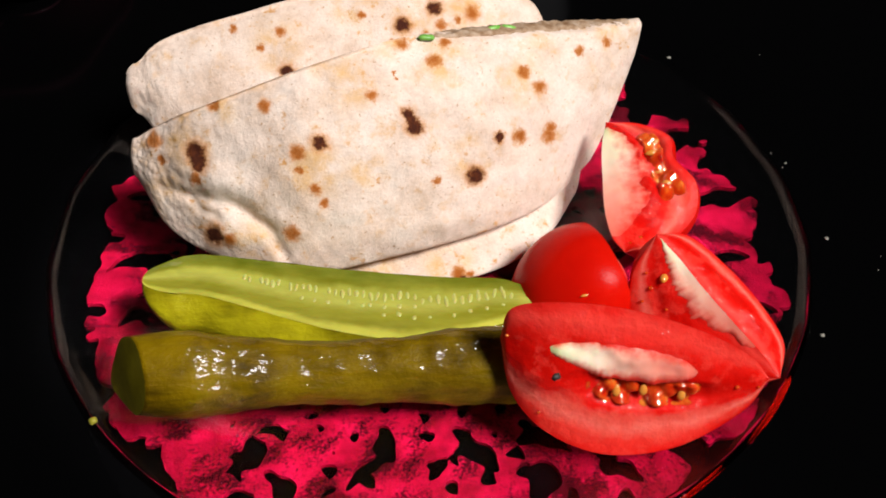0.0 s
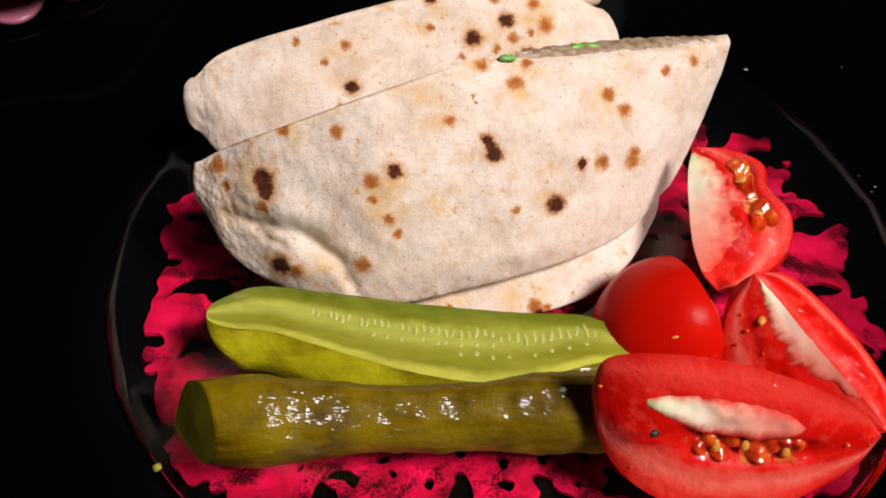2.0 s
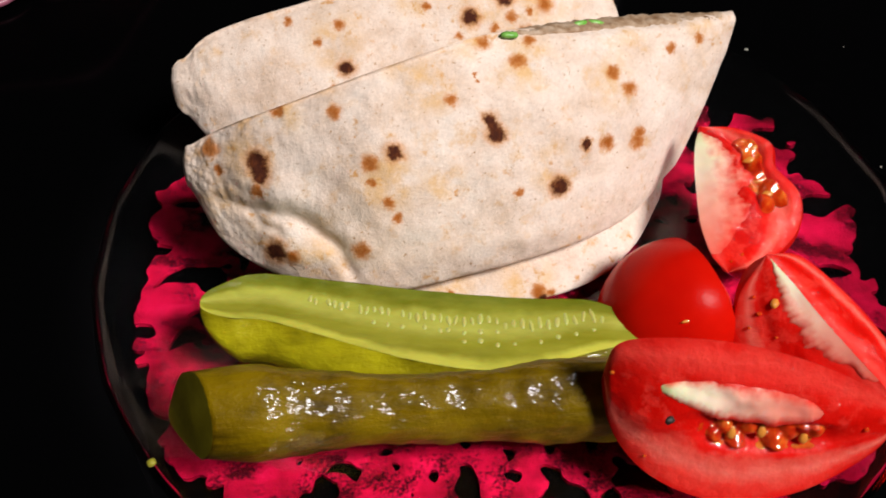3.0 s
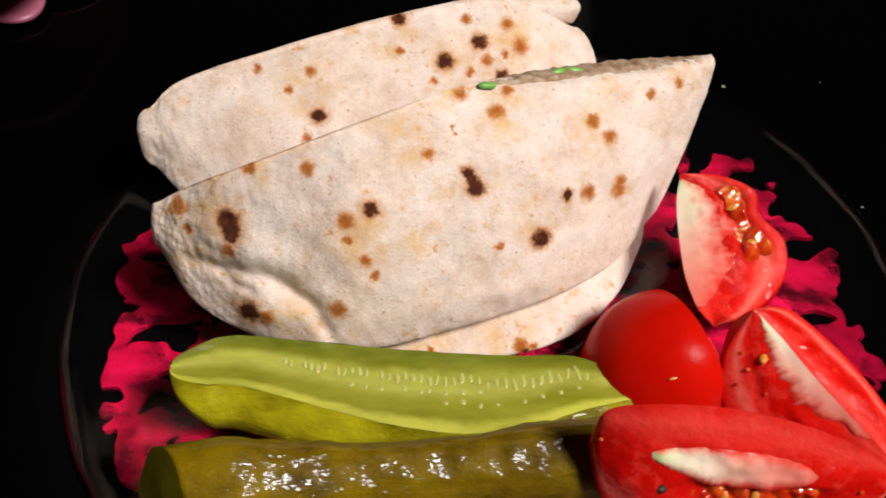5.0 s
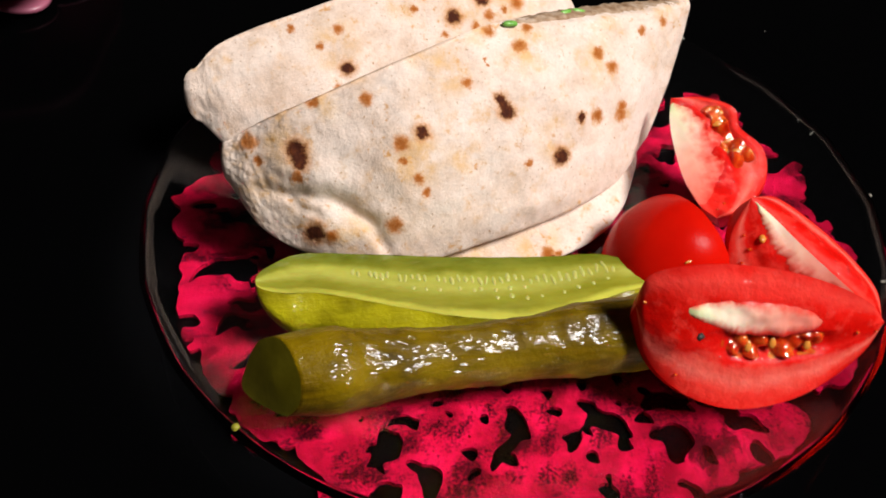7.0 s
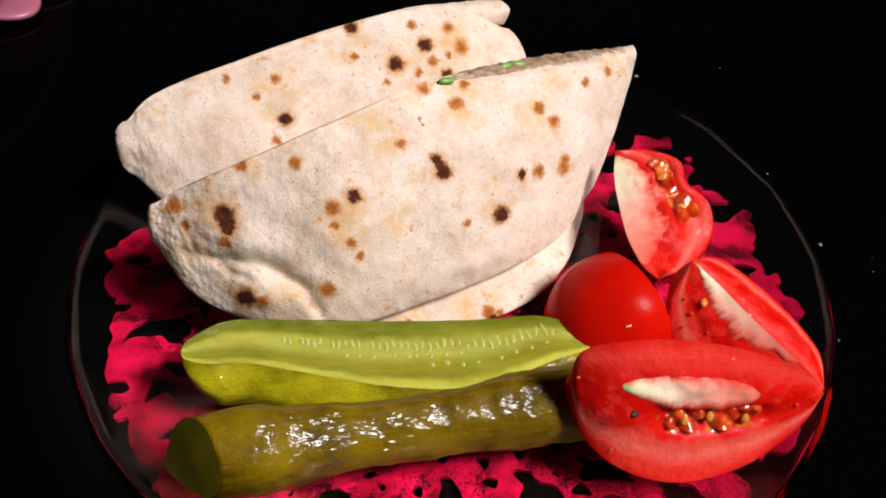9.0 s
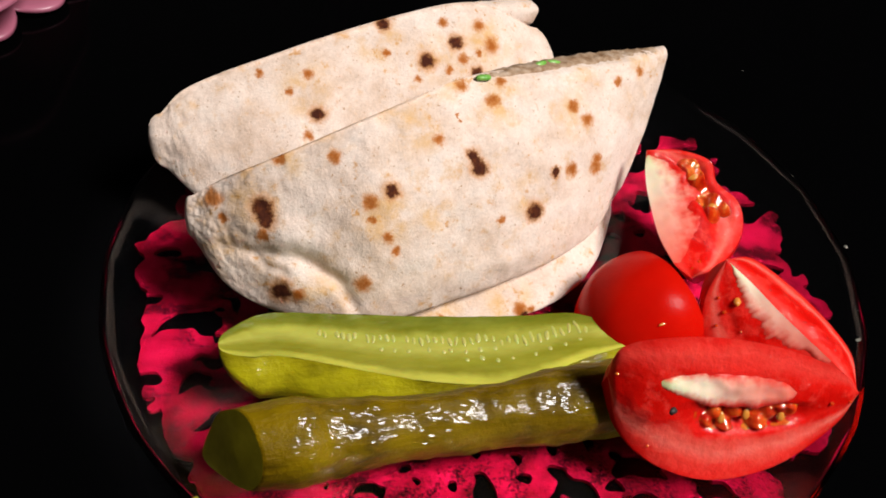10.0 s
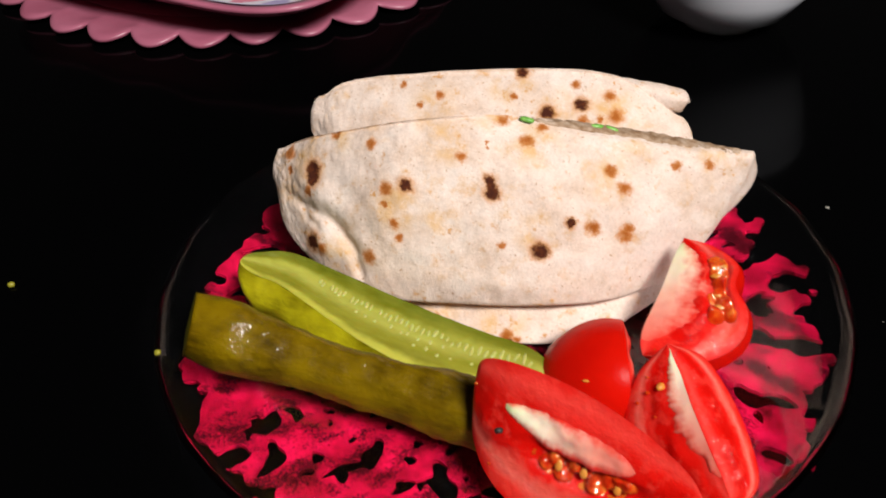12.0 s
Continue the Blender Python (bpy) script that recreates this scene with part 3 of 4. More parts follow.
# filling seen in the open edge
seam = spline([(0, 23.5, 58.6), (18, 32, 54.8), (40, 42.5, 49.0), (57, 48.5, 46.0)], 70)
strip = []
for i, q in enumerate(seam):
    w = 3.4 * math.sin(math.pi * (0.06 + 0.90 * i / (len(seam) - 1))) ** 0.45
    row = []
    for a in np.linspace(0, 2 * math.pi, 24, endpoint=False):
        v = Vector(q) + Vector((-0.42 * w * math.cos(a), 0.90 * w * math.cos(a), 0.95 * math.sin(a) + (0.30 * i / len(seam) - 0.30) * w * math.cos(a)))
        row.append(v + Vector((0, 0, 0.55 * noise.noise(v * 0.5) + 0.35 * noise.noise(v * 1.1))))
    strip.append(row)
part("filling", loft(strip), mat_filling, front, "rough tan inner layer in the open edge")
for (x, y, z), turn in (((-0.5, 21.2, 60.0), 12), ((17.0, 31.5, 55.8), 30), ((20.8, 33.2, 54.8), 5)):
    part("herb_piece", blob((x, y, z), (2.3, 0.9, 0.8), (10, 8, turn), 2, 0.3, x), mat_herb, front, "bright green chopped herb")

back = thing("flatbread_wrap", (-25, 60, 5), "rolled wheat flatbread wrap with brown scorch marks, lying behind", "flatbread wrap", "flatbread wraps")
K_TOP = [(-85.6, 45, 34.2), (-77, 49, 39.5), (-55, 57, 42.5), (-22, 69, 45), (8, 79, 43.5), (28.5, 85, 30.5)]
K_LOW = [(-85.6, 38.0, 21.2), (-74, 32, 12.5), (-50, 30, 10), (-18, 39, 9), (14, 51, 10), (33.5, 67, 15)]
part("bread_sheet", loft(wrap_loops(K_TOP, K_LOW, [2.0, 3.5, 4.5, 5.0, 4.5, 2.5], [8, 17, 25, 27, 25, 16], [0.5, 1.2, 1.4, 1.4, 1.4, 1], 110, 64, 3.0, bow=6.0, far=(0.42, 0.62))), mat_bread_back, back)
EAR_FROM, EAR_TO = Vector((-12, 74.5, 39.0)), Vector((30.2, 90.4, 33.2))
ear = []
for t in np.linspace(0, 1, 60):
    c = EAR_FROM.lerp(EAR_TO, t) + Vector((0, 0, 1.6 * math.sin(math.pi * t)))
    r = 4.0 * min(1.0, 0.25 + 1.6 * t) * max(0.02, 1 - max(0.0, 2 * t - 1) ** 22) ** 0.5
    row = []
    for a in np.linspace(0, 2 * math.pi, 32, endpoint=False):
        ca, sa = math.cos(a), math.sin(a)
        ca, sa = math.copysign(abs(ca) ** 0.75, ca), math.copysign(abs(sa) ** 0.65, sa)
        q = c + Vector((-0.3 * r * ca + 1.1 * t ** 6 * sa, 0.9 * r * ca, r * sa))
        row.append(q + Vector((0, 0, 0.35 * noise.noise(q * 0.25) + 0.2 * noise.noise(q * 0.7))))
    ear.append(row)
part("bread_ear", loft(ear), mat_bread_back, back, "rounded bread end on top")


# ---- pickles ----
def pickle_axis(a, b, sag, n):
    a, b = np.array(a, float), np.array(b, float)
    t = np.linspace(0, 1, n)
    return [a + (b - a) * s + np.array([0, 0, -sag * math.sin(math.pi * s)]) for s in t]


def whole_pickle_piece():
    """A quartered pickle lying skin side up, with a slanted cut end."""
    ob = thing("pickle_spear", (-25, -57, 5), "wet olive-green pickle spear lying skin side up on the plate", "pickle", "pickles")
    n = 110
    lean = 0.50
    axis = pickle_axis((-66.0, -60.6, 26.5), (34, -47, 14.5), 1.5, n)
    rows = []
    girth = spline([8.6, 9.6, 8.2, 7.4, 7.3, 7.8, 8.8, 9.2, 9.2], n)[:, 0]
    for i, c in enumerate(axis):
        s = i / (n - 1)
        r = girth[i]
        row = []
        for a in np.linspace(0, 2 * math.pi, 64, endpoint=False):
            y, z = r * math.cos(a), r * math.sin(a)
            if z > 0 and y > 0:
                y, z = r * (y / r) ** 0.62, r * (z / r) ** 0.62
            if z < 0:
                y, z = y * (1 + 0.25 * math.sin(a)), z * (1 + 0.35 * math.sin(a) ** 4)
            y, z = y * math.cos(lean) - z * math.sin(lean), z * math.cos(lean) + y * math.sin(lean)
            q = Vector((c[0], c[1] + y, c[2] + z))
            q.x += (z * 0.45 - y * 0.58) * max(0, 1 - s * 4)
            k = noise.noise(Vector((q.x * 0.06, q.y * 0.13, q.z * 0.13))) + 0.6 * noise.noise(q * 0.3) + 0.5 * noise.noise(Vector((q.x * 0.12, q.y * 0.55, q.z * 0.55)))
            q += Vector((0, math.cos(a), math.sin(a))) * k * 0.7 * min(1.0, s * 7)
            row.append(q)
        rows.append(row)
    end = rows[0]
    part("pickle_skin", loft(rows, True, True), mat_skin_olive, ob)
    mid = sum(end, Vector()) / len(end)
    cap = []
    for t in np.linspace(0, 1, 9):
        cap.append([q.lerp(mid, t) + Vector((-0.12 - 0.3 * t, -0.1 - 0.2 * t, 0.0)) for q in end])
    part("cut_end", loft(cap[:-1], True, True), mat_cut_end, ob, "yellow-green cut end", smooth=False)
    return ob


def halved_pickle():
    """A pickle half with its seeded cut face up."""
    ob = thing("pickle_half", (-20, -33, 5), "halved green pickle with pale seeded cut face up", "pickle", "pickles")
    n = 70
    way = np.linspace(0, 1, n) ** 1.5
    ax = way * 102 - 70

    def along(values):
        return np.interp(way, np.linspace(0, 1, 200), spline(values, 200)[:, 0])

    ay = along([-30, -26.8, -28.5, -30.5, -32.2, -33, -32, -29.5, -31])
    az = along([25, 23, 21.8, 20.4, 19.2, 18.2, 17, 16.2, 16])
    half = along([5.6, 6.6, 7.8, 9.2, 10.2, 10.5, 9.6, 7.2, 2.6])
    deep = along([0.95, 1.05, 1.1, 1.05, 0.98, 0.86, 0.72, 0.6, 0.4])
    blunt = np.clip((way + 0.0002) / 0.08, 0, 1) ** 0.38
    half, deep = half * blunt, deep * blunt
    across, down = Vector((0, 1, 0)), Vector((0, 0, -1))
    skin, face = [], []
    for i in range(n):
        s = i / (n - 1)
        c, w, k = Vector((ax[i], ay[i], az[i])), half[i], deep[i]
        arc = spline([(-w, 0), (-w - 5.0 * k, 5.5 * k), (-w * 0.8 - 3.5 * k, 13.0 * k), (0, 17.0 * k), (w * 0.9 + k, 10 * k), (w, 0)], 30)
        row = []
        for y, z in arc:
            q = c + across * y + down * z
            q += (q - c).normalized() * 0.5 * noise.noise(q * 0.12) * k
            row.append(q)
        skin.append(row)
        face.append([c + across * w * k2 + down * (2.1 * (1 - k2 * k2) * math.sin(math.pi * min(1, s * 1.1)) + 0.25 * noise.noise(Vector((c.x * 0.3, k2 * 4, 2)))) for k2 in np.linspace(-1, 1, 24)])
    part("pickle_skin", loft(skin, False, False), mat_skin_green, ob)
    part("cut_face", loft(face, False, False, True), mat_flesh, ob, "pale green seeded cut face")
    for k0, x0, x1, count, long in ((0.42, -46, 0, 24, 1.7), (0.34, 0, 24, 13, 1.9), (0.12, -30, 0, 9, 0.9), (-0.15, -10, 24, 8, 0.8)):
        for i in range(count):
            x = x0 + (x1 - x0) * (i + rng.uniform(-0.2, 0.2)) / count
            j = int(((x + 70) / 102) ** (1 / 1.5) * (n - 1))
            q = face[max(2, min(n - 2, j))][int((k0 + 1) / 2 * 23)] + across * rng.uniform(-0.6, 0.6)
            part("seed", blob(q + down * 0.3, (rng.uniform(0.55, 0.85), long * rng.uniform(0.75, 1.25), 0.5), (0, 0, rng.uniform(-14, 14)), 2, 0.2, i), mat_seed, ob)
    return ob


whole_pickle_piece()
halved_pickle()
tagged(part("loose_seed", blob((-12, -49.9, 24.5), (1.5, 1.2, 1.1), (0, 0, 20), 2, 0.2), mat_seed_white, None), "single pale seed resting on the pickle spear", "seed")


# ---- tomato wedges ----
def tomato_wedge(base, label, ridge, near, far, core, gel, bead=1.0, bulge=0.42, ragged=0.35, at_ridge=True, seeds=(), seed=0):
    """A wedge between a ridge and two skin edges (rows of points); core: (u0, u1, v0, v1) and gel: (u0, u1, v0, v1, count) on the near face."""
    ob = thing("tomato_wedge", base, label, "tomato", "tomato wedges")
    n = 64
    us = (1 - np.cos(np.linspace(0, math.pi, n))) / 2

    def along(row):
        fine = spline(row, 400)
        return np.array([fine[min(399, int(round(u * 399)))] for u in us])

    lines = {"ridge": along(ridge), "near": along(near), "far": along(far)}

    def on(name, u):
        row = lines[name]
        return Vector([np.interp(u, us, row[:, i]) for i in range(3)])

    mid = on("near", 0.5).lerp(on("far", 0.5), 0.5)
    heart = mid.lerp(on("ridge", 0.5), 0.5)

    def outward(name):
        way = (on("ridge", 0.8) - on("ridge", 0.2)).cross(on(name, 0.5) - on("ridge", 0.5)).normalized()
        return way if way.dot(on("ridge", 0.5) - heart) + way.dot(on(name, 0.5) - heart) > 0 else -way

    def on_face(name, u, v, dig=True):
        a, b = on("ridge", u), on(name, u)
        q = a.lerp(b, v)
        out = outward(name)
        inner = math.sin(math.pi * min(1.0, max(0.0, v))) * math.sin(math.pi * u) ** 0.5
        lift = 0.75 * inner * (noise.noise(q * 0.16) + 0.5 * noise.noise(q * 0.4)) + 0.9 * inner
        if dig and name == "near" and gel:
            du, dv = (u - (gel[0] + gel[1]) / 2) / (gel[1] - gel[0]) * 1.7, (v - (gel[2] + gel[3]) / 2) / (gel[3] - gel[2]) * 1.6
            lift -= 3.4 * math.exp(-du ** 4 - dv ** 4)
        return q + out * lift

    skin = []
    for u in us:
        a, b, c = on("near", u), on("far", u), on("ridge", u)
        way = a.lerp(b, 0.5) - c
        reach = (b - a).length
        way = way.normalized() if way.length > 1e-4 else Vector((0, 0, -1))
        row = []
        for t in np.linspace(0, 1, 26):
            q = a.lerp(b, t) + way * bulge * reach * math.sin(math.pi * t) ** 0.8
            row.append(q + way * 0.5 * noise.noise(q * 0.07) * math.sin(math.pi * t))
        skin.append(row)
    part("tomato_skin", loft(skin, False, False), mat_tomato_skin, ob)
    for name in ("near", "far"):
        face = [[on_face(name, u, v) if 0 < v < 1 else on("ridge", u).lerp(on(name, u), v) for v in np.linspace(0, 1, 40)] for u in us]
        part("cut_face", loft(face, False, False, True), mat_tomato_cut, ob, "wet red cut face")
    out = outward("near")
    # pale core with a ragged side towards the seeds
    rows = []
    for t in np.linspace(0, 1, 90):
        u = core[0] + (core[1] - core[0]) * t
        swell = math.sin(math.pi * (0.04 + 0.92 * t) ** 0.8) ** 0.7 if at_ridge else 1.65 * (t + 0.004) ** 0.75 * (1.002 - t) ** 0.55
        rag = 1 + ragged * (0.7 * noise.noise(Vector((t * 9, seed, 1))) + 0.6 * abs(noise.noise(Vector((t * 26, seed, 5)))))
        lo = core[2] if at_ridge else (core[2] + core[3]) / 2 - (core[3] - core[2]) / 2 * swell * (1 + 0.2 * noise.noise(Vector((t * 7, seed, 9))))
        hi = core[2] + (core[3] - core[2]) * swell * rag if at_ridge else (core[2] + core[3]) / 2 + (core[3] - core[2]) / 2 * swell * rag
        row = []
        for j in np.linspace(0, 1, 22):
            edge = 1 - abs(2 * j - 1) ** 4 if not at_ridge else 1 - j ** 4
            ends = min(1.0, 9 * t, 9 * (1 - t))
            q = on_face("near", u, lo + (hi - lo) * j, False)
            row.append(q + out * (0.7 * edge * ends - 0.25 + 0.14 * noise.noise(q * 0.3) * edge))
        rows.append(row)
    bm = loft(rows, False, False, True)
    if at_ridge:
        layer = bm.loops.layers.uv.active
        for f in bm.faces:
            for lp in f.loops:
                lp[layer].uv.y = 0.5 + 0.5 * lp[layer].uv.y
    part("core", bm, mat_core, ob, "pale whitish core")
    # seed jelly sunk into the pocket
    if gel:
        u0, u1, v0, v1, count = gel
        lumps = [(u0 + (u1 - u0) * (i + rng.uniform(0.2, 0.8)) / count, rng.uniform(v0, v1), rng.uniform(1.7, 2.9) * bead) for i in range(count)]
        tops = [(on_face("near", u, v), r) for u, v, r in lumps]
        rows = []
        for t in np.linspace(0, 1, 64):
            row = []
            for j in np.linspace(0, 1, 34):
                q = on_face("near", u0 - 0.05 + (u1 - u0 + 0.10) * t, v0 - 0.06 + (v1 - v0 + 0.12) * j)
                rise = max(1.15 * r * max(0.0, 1 - ((q - c).length / r) ** 2) ** 0.6 for c, r in tops)
                rim = min(1.0, 8 * t, 8 * (1 - t), 6 * j, 6 * (1 - j))
                row.append(q + out * (rim * (0.5 + rise) - 0.5))
            rows.append(row)
        part("gel", loft(rows, False, False), mat_gel, ob, "glossy orange-red seed jelly")
        count = max(3, count // 4)
        for i in range(count):
            u, v = u0 + (u1 - u0) * (i + rng.uniform(0.3, 0.7)) / count, v0 + (v1 - v0) * rng.uniform(0.25, 0.75)
            q = on_face("near", u, v) + out * (1.9 * bead + 0.2)
            way = (on("near", u) - on("ridge", u)).normalized()
            wide = out.cross(way)
            bm = blob((0, 0, 0), (1.0, 1.0, 1.0), (0, 0, 0), 2, 0.1, i)
            for vert in bm.verts:
                x, y, z = vert.co
                vert.co = q + way * 1.6 * x + wide * 0.95 * y * (1 + 0.35 * x) + out * 0.55 * z
            part("seed", bm, mat_tom_seed, ob)
    for u, v, size in seeds:
        part("juice_drop", blob(on_face("near", u, v) + out * 0.25, (size, size * 0.8, size * 0.6), (0, 0, 40 * u), 2, 0.2, 7), mat_gel, ob)
    return ob


tomato_wedge((45, -60, 5), "juicy red tomato wedge lying on its skin beside the pickles",
             [(16.8, -54.5, 33.0), (19, -53.6, 42), (29, -54.7, 45.4), (44, -55.0, 43.4), (59, -56.8, 39), (71, -59.6, 33.4), (76.2, -61.6, 27.6)],
             [(16.8, -54.5, 33.0), (19.5, -61.5, 22), (27.5, -67.8, 15.5), (41, -71, 11.4), (57, -70, 13.2), (71, -65.2, 20.0), (76.2, -61.6, 27.6)],
             [(16.8, -54.5, 33.0), (19, -49, 20), (28, -45, 9), (42, -45.5, 8), (57, -49, 11), (70, -57, 18), (76.2, -61.6, 27.6)],
             (0.30, 0.70, 0.16, 0.52), (0.45, 0.69, 0.47, 0.61, 9), 0.95, 0.20, 0.30, False, ((0.13, 0.30, 0.5), (0.30, 0.88, 0.4), (0.8, 0.5, 0.6), (0.9, 0.6, 0.4)), 2)
tomato_wedge((60, 2, 5), "red tomato wedge with pale core leaning near the bread",
             [(48.3, 20.9, 32.5), (47.3, 17, 29.0), (46.9, 12.5, 26.3), (46.8, 7, 24.3), (46.5, 0, 23.1), (46.4, -7, 23.2), (47.2, -15, 24.0), (49.5, -21, 25.0)],
             [(48.3, 20.9, 32.5), (57, 19.5, 33.2), (65.0, 15.4, 32.2), (65.8, 10.5, 29.0), (71.2, 4, 26.0), (70.8, -3, 20.5), (62.5, -11.5, 18.5), (49.5, -21, 25.0)],
             [(48.3, 20.9, 32.5), (52, 20.5, 25), (55, 17, 17), (58.5, 12, 12), (61.5, 5, 8.5), (61, -2, 8), (57.5, -10, 10), (49.5, -21, 25.0)],
             (0.01, 0.88, 0.0, 0.60), (0.22, 0.60, 0.62, 0.84, 18), 0.95, 0.30, 0.30, True, ((0.85, 0.5, 0.5), (0.9, 0.35, 0.4)), 5)
tomato_wedge((70, -38, 5), "red tomato wedge with pale ridge, next to the plate rim",
             [(55.8, -23.0, 33.8), (61, -28.5, 31.0), (66, -35, 28.0), (72, -42, 24.6), (78, -49, 21.4), (82.5, -54.5, 18)],
             [(55.8, -23.0, 33.8), (50.5, -28.5, 25.5), (50.5, -36, 16), (58, -45, 10), (71, -53, 11), (82.5, -54.5, 18)],
             [(55.8, -23.0, 33.8), (64.5, -20.5, 30.5), (73, -26, 26.5), (80.5, -34.5, 22.5), (85.5, -44, 18.5), (82.5, -54.5, 18)],
             (0.0, 0.80, 0.0, 0.30), None, 1.0, 0.34, 0.9, True, ((0.22, 0.70, 0.5), (0.30, 0.62, 0.7), (0.34, 0.78, 0.5), (0.42, 0.52, 0.4)), 9)


def tomato_end_piece():
    """A rounded tomato end lying skin side up, cut off on one side."""
    ob = thing("tomato_wedge", (40, -24, 5), "red tomato wedge lying skin side up among the others", "tomato", "tomato wedges")
    centre, size, side = Vector((41.6, -20.6, 7.2)), (19.9, 18.7, 21.0), Vector((0.92, 0.38, 0.10)).normalized()
    bm = bmesh.new()
    bmesh.ops.create_uvsphere(bm, u_segments=72, v_segments=48, radius=1.0)
    for vert in bm.verts:
        k = 1 + 0.03 * noise.noise(vert.co * 1.3)
        vert.co = centre + Vector([vert.co[i] * size[i] * k for i in range(3)])
    plane = side * 36.2
    bmesh.ops.bisect_plane(bm, geom=bm.verts[:] + bm.edges[:] + bm.faces[:], plane_co=plane, plane_no=side, clear_outer=True)
    bmesh.ops.bisect_plane(bm, geom=bm.verts[:] + bm.edges[:] + bm.faces[:], plane_co=(0, 0, 3.4), plane_no=(0, 0, -1), clear_outer=True)
    edge = [v.co.copy() for v in bm.verts if abs((v.co - plane).dot(side)) < 0.02]
    part("tomato_skin", bm, mat_tomato_skin, ob)
    heart = sum(edge, Vector()) / len(edge)
    ax = side.cross(Vector((0, 0, 1))).normalized()
    up = ax.cross(side)
    edge.sort(key=lambda q: math.atan2((q - heart).dot(up), (q - heart).dot(ax)))
    rows = [[heart.lerp(q, t) + side * (1.4 * math.sin(math.pi * t) * (0.6 + noise.noise(heart.lerp(q, t) * 0.2))) for q in edge + edge[:1]] for t in np.linspace(0.02, 1, 20)]
    rows = [list(col) for col in zip(*rows)]
    part("cut_face", loft(rows, False, False, True), mat_tomato_cut, ob, "wet red cut face")


tomato_end_piece()

# ---- things beyond the plate ----
tray = thing("tray", (-249, 233, 0), "pink plastic tray with scalloped edge on the black table", "tray")
TRAY = [(0.5, 3.0), (90, 3.0), (118, 3.6), (130, 5.2), (137, 6.2), (140, 5.6), (140.5, 4.2), (137, 3.6), (118, 0.6), (90, 0.2), (0.5, 0.2)]


def scallop(a, k):
    w = max(0.0, (TRAY[k][0] - 126) / 14)
    return 1 + 0.062 * w * (abs(math.sin(18 * a)) ** 0.8 - 0.7), -1.5 * w * abs(math.sin(18 * a))


part("scalloped_rim", move(lathe(TRAY, 432, scallop), -249, 233), mat_pink, tray)
part("tray_floor", move(lathe([(0.5, 3.2), (100, 3.2), (114, 4.0), (114.6, 3.4), (0.5, 3.1)], 160), -249, 233), mat_pink, tray)
dish = thing("dish", (-232, 205, 3), "pink square dish with lavender and red print lying on the tray", "dish")
DISH = [(0.5, 15.0), (70, 15.0), (86, 17.5), (95, 22.5), (100, 25.0), (102, 25.0), (102.5, 23.5), (99, 21.0), (84, 11.0), (70, 3.8), (0.5, 3.8)]


def rounded_square(a, k):
    c, d = abs(math.cos(a)), abs(math.sin(a))
    w = max(0.0, (DISH[k][0] - 80) / 22)
    return (c ** 5 + d ** 5) ** -0.2 * (1 + 0.010 * w * math.sin(14 * a)), 0.8 * w * math.sin(14 * a)


part("dish_body", move(lathe(DISH, 192, rounded_square), -232, 205), mat_pink, dish)
part("dish_print", move(lathe([(0.5, 15.6), (70, 15.6), (85, 18.0), (93, 22.0)], 192, lambda a, k: (rounded_square(a, 1)[0], 0.0)), -232, 205), mat_print, dish, "lavender, white and red print")
bowl = thing("bowl", (14, 221, 0), "white glazed china bowl standing on the black table", "bowl")
BOWL = [(0.5, 3.0), (15, 3.0), (16, 0.2), (18, 0.2), (20, 3.0), (30, 9.0), (39, 22.0), (44, 38.0), (47, 56.0), (47.6, 58.0), (46.4, 58.4), (45, 56.0), (41, 38.0), (35, 24.0), (22, 11.0), (0.5, 8.0)]
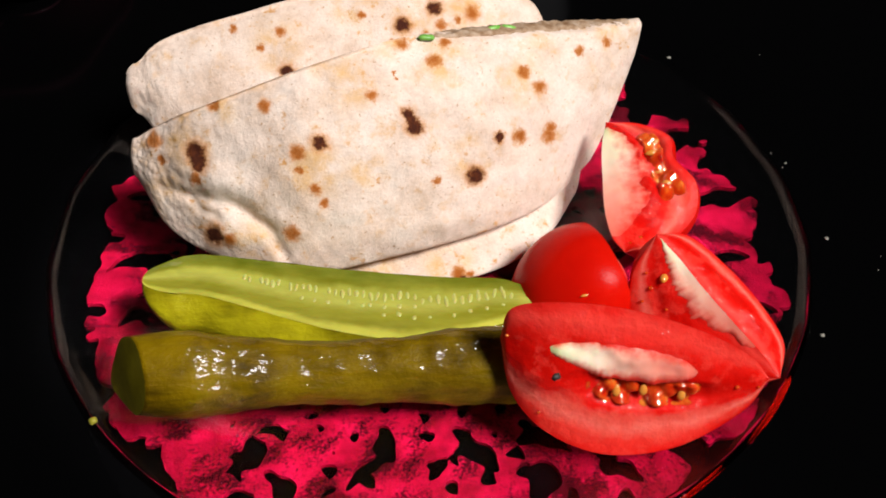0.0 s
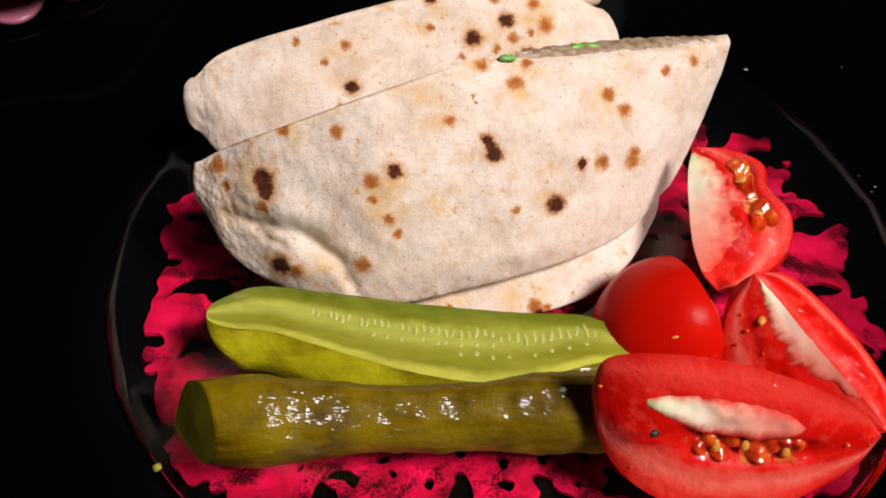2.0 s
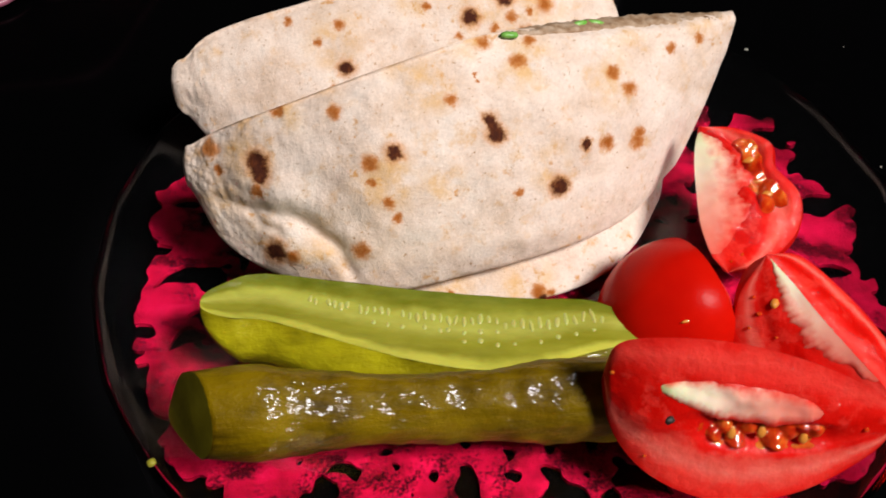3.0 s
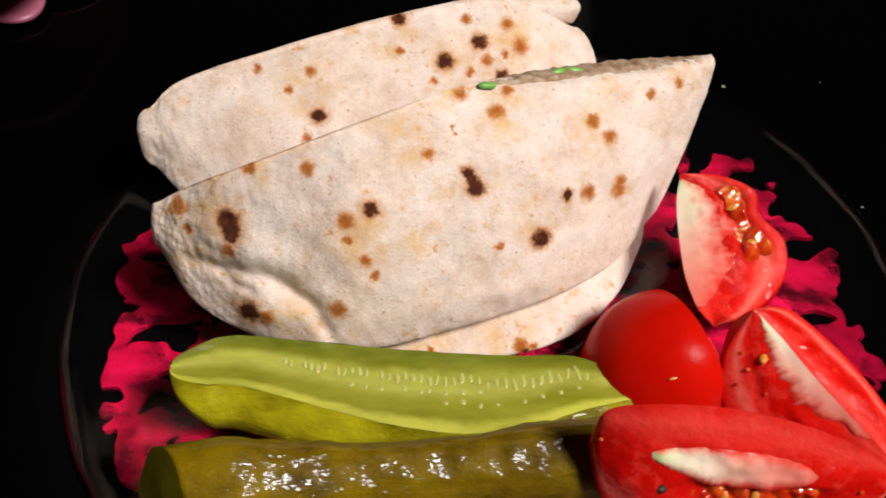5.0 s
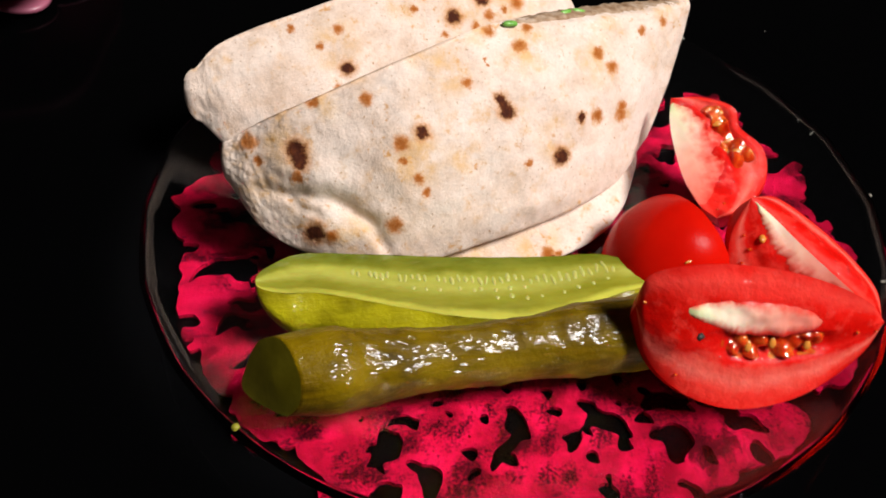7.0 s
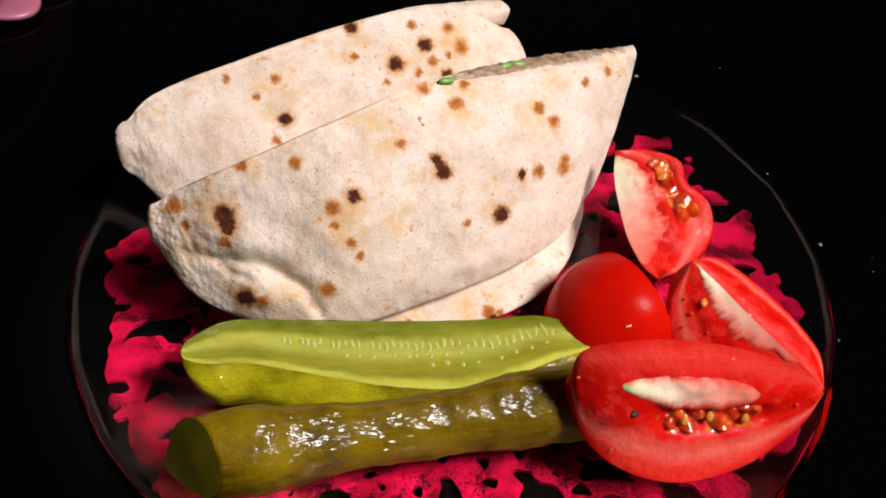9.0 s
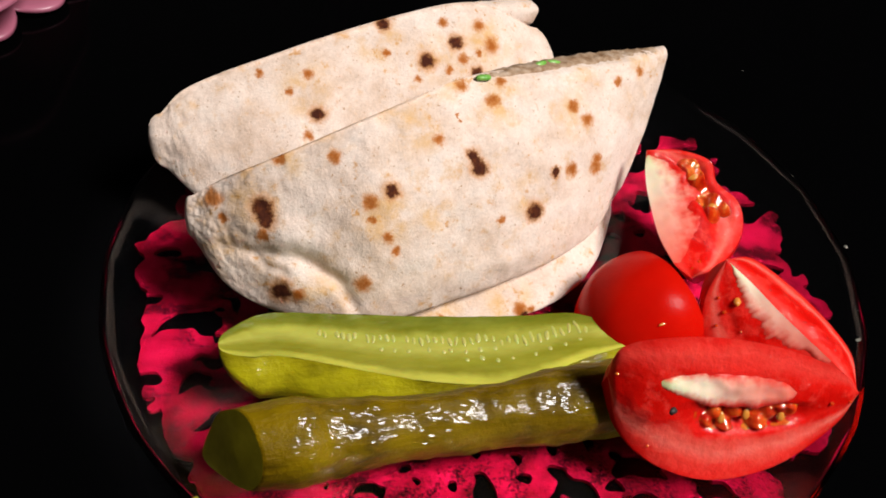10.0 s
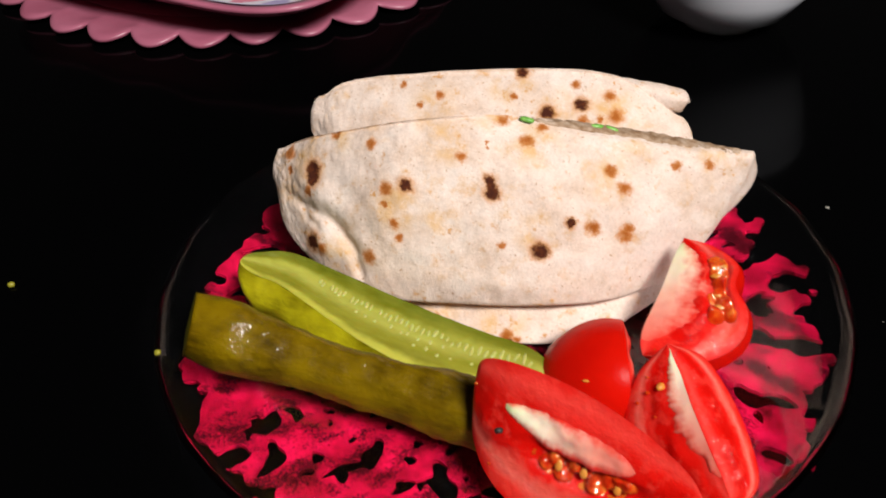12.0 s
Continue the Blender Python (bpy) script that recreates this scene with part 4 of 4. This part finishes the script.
part("bowl_body", move(lathe(BOWL, 96), 14, 221), mat_white, bowl)

# ---- crumbs on the table and the plate rim ----
bm = bmesh.new()
for i in range(21):
    x, y = rng.choice((rng.uniform(102, 190), rng.uniform(102, 150))), rng.uniform(-120, 110)
    if i > 2 and math.hypot(x, y) < 104 or math.hypot(x + 243, y - 230) < 138:
        continue
    s = rng.choice((0.12, 0.15, 0.2, 0.32))
    if i < 3:
        (x, y), s = ((114.4, 8.2), (103.9, -27.5), (82.0, 96.0))[i], 0.55
    v = [bm.verts.new((x + s * rng.uniform(0.6, 1.4) * cx, y + s * rng.uniform(0.6, 1.4) * cy, 0.05 + s * cz)) for cx, cy, cz in ((-1, -1, 0), (1, -1, 0), (1, 1, 0), (-1, 1, 0), (0, 0, 1))]
    for q in ((0, 1, 4), (1, 2, 4), (2, 3, 4), (3, 0, 4)):
        bm.faces.new([v[k] for k in q])
tagged(part("crumbs", bm, mat_crumb, None, smooth=False), "tiny pale crumbs scattered over the black table", "crumbs", kind="stuff")
tagged(part("yellow_crumb", blob((-153.1, -49.6, 0.8), (1.3, 1.0, 0.9), (0, 0, 30), 2, 0.4, 3), mat_crumb_yellow, None), "yellowish food crumb on the black table", "crumb")
tagged(part("yellow_crumb", blob((-75.4, -66.0, 16.8), (1.0, 0.9, 0.7), (0, 0, 30), 2, 0.4, 5), mat_crumb_yellow, None), "yellowish food crumb stuck to the plate rim", "crumb")
tagged(part("loose_seed", blob((57.3, -31.8, 27.4), (1.4, 1.0, 0.8), (20, 0, 60), 2, 0.2, 2), mat_tom_seed, None), "single tomato seed stuck to a wedge", "seed")
tagged(part("skin_scar", blob((39.3, -32.8, 22.4), (1.9, 0.4, 0.35), (30, 0, 18), 2, 0.5, 4), mat_tom_seed, None), "pale dry scrap on the tomato skin", "scrap")
tagged(part("dark_crumb", blob((28.3, -66.1, 34.3), (1.1, 0.8, 0.5), (30, 0, 30), 2, 0.4, 5), mat_speck, None), "dark speck stuck to the tomato cut face", "crumb")
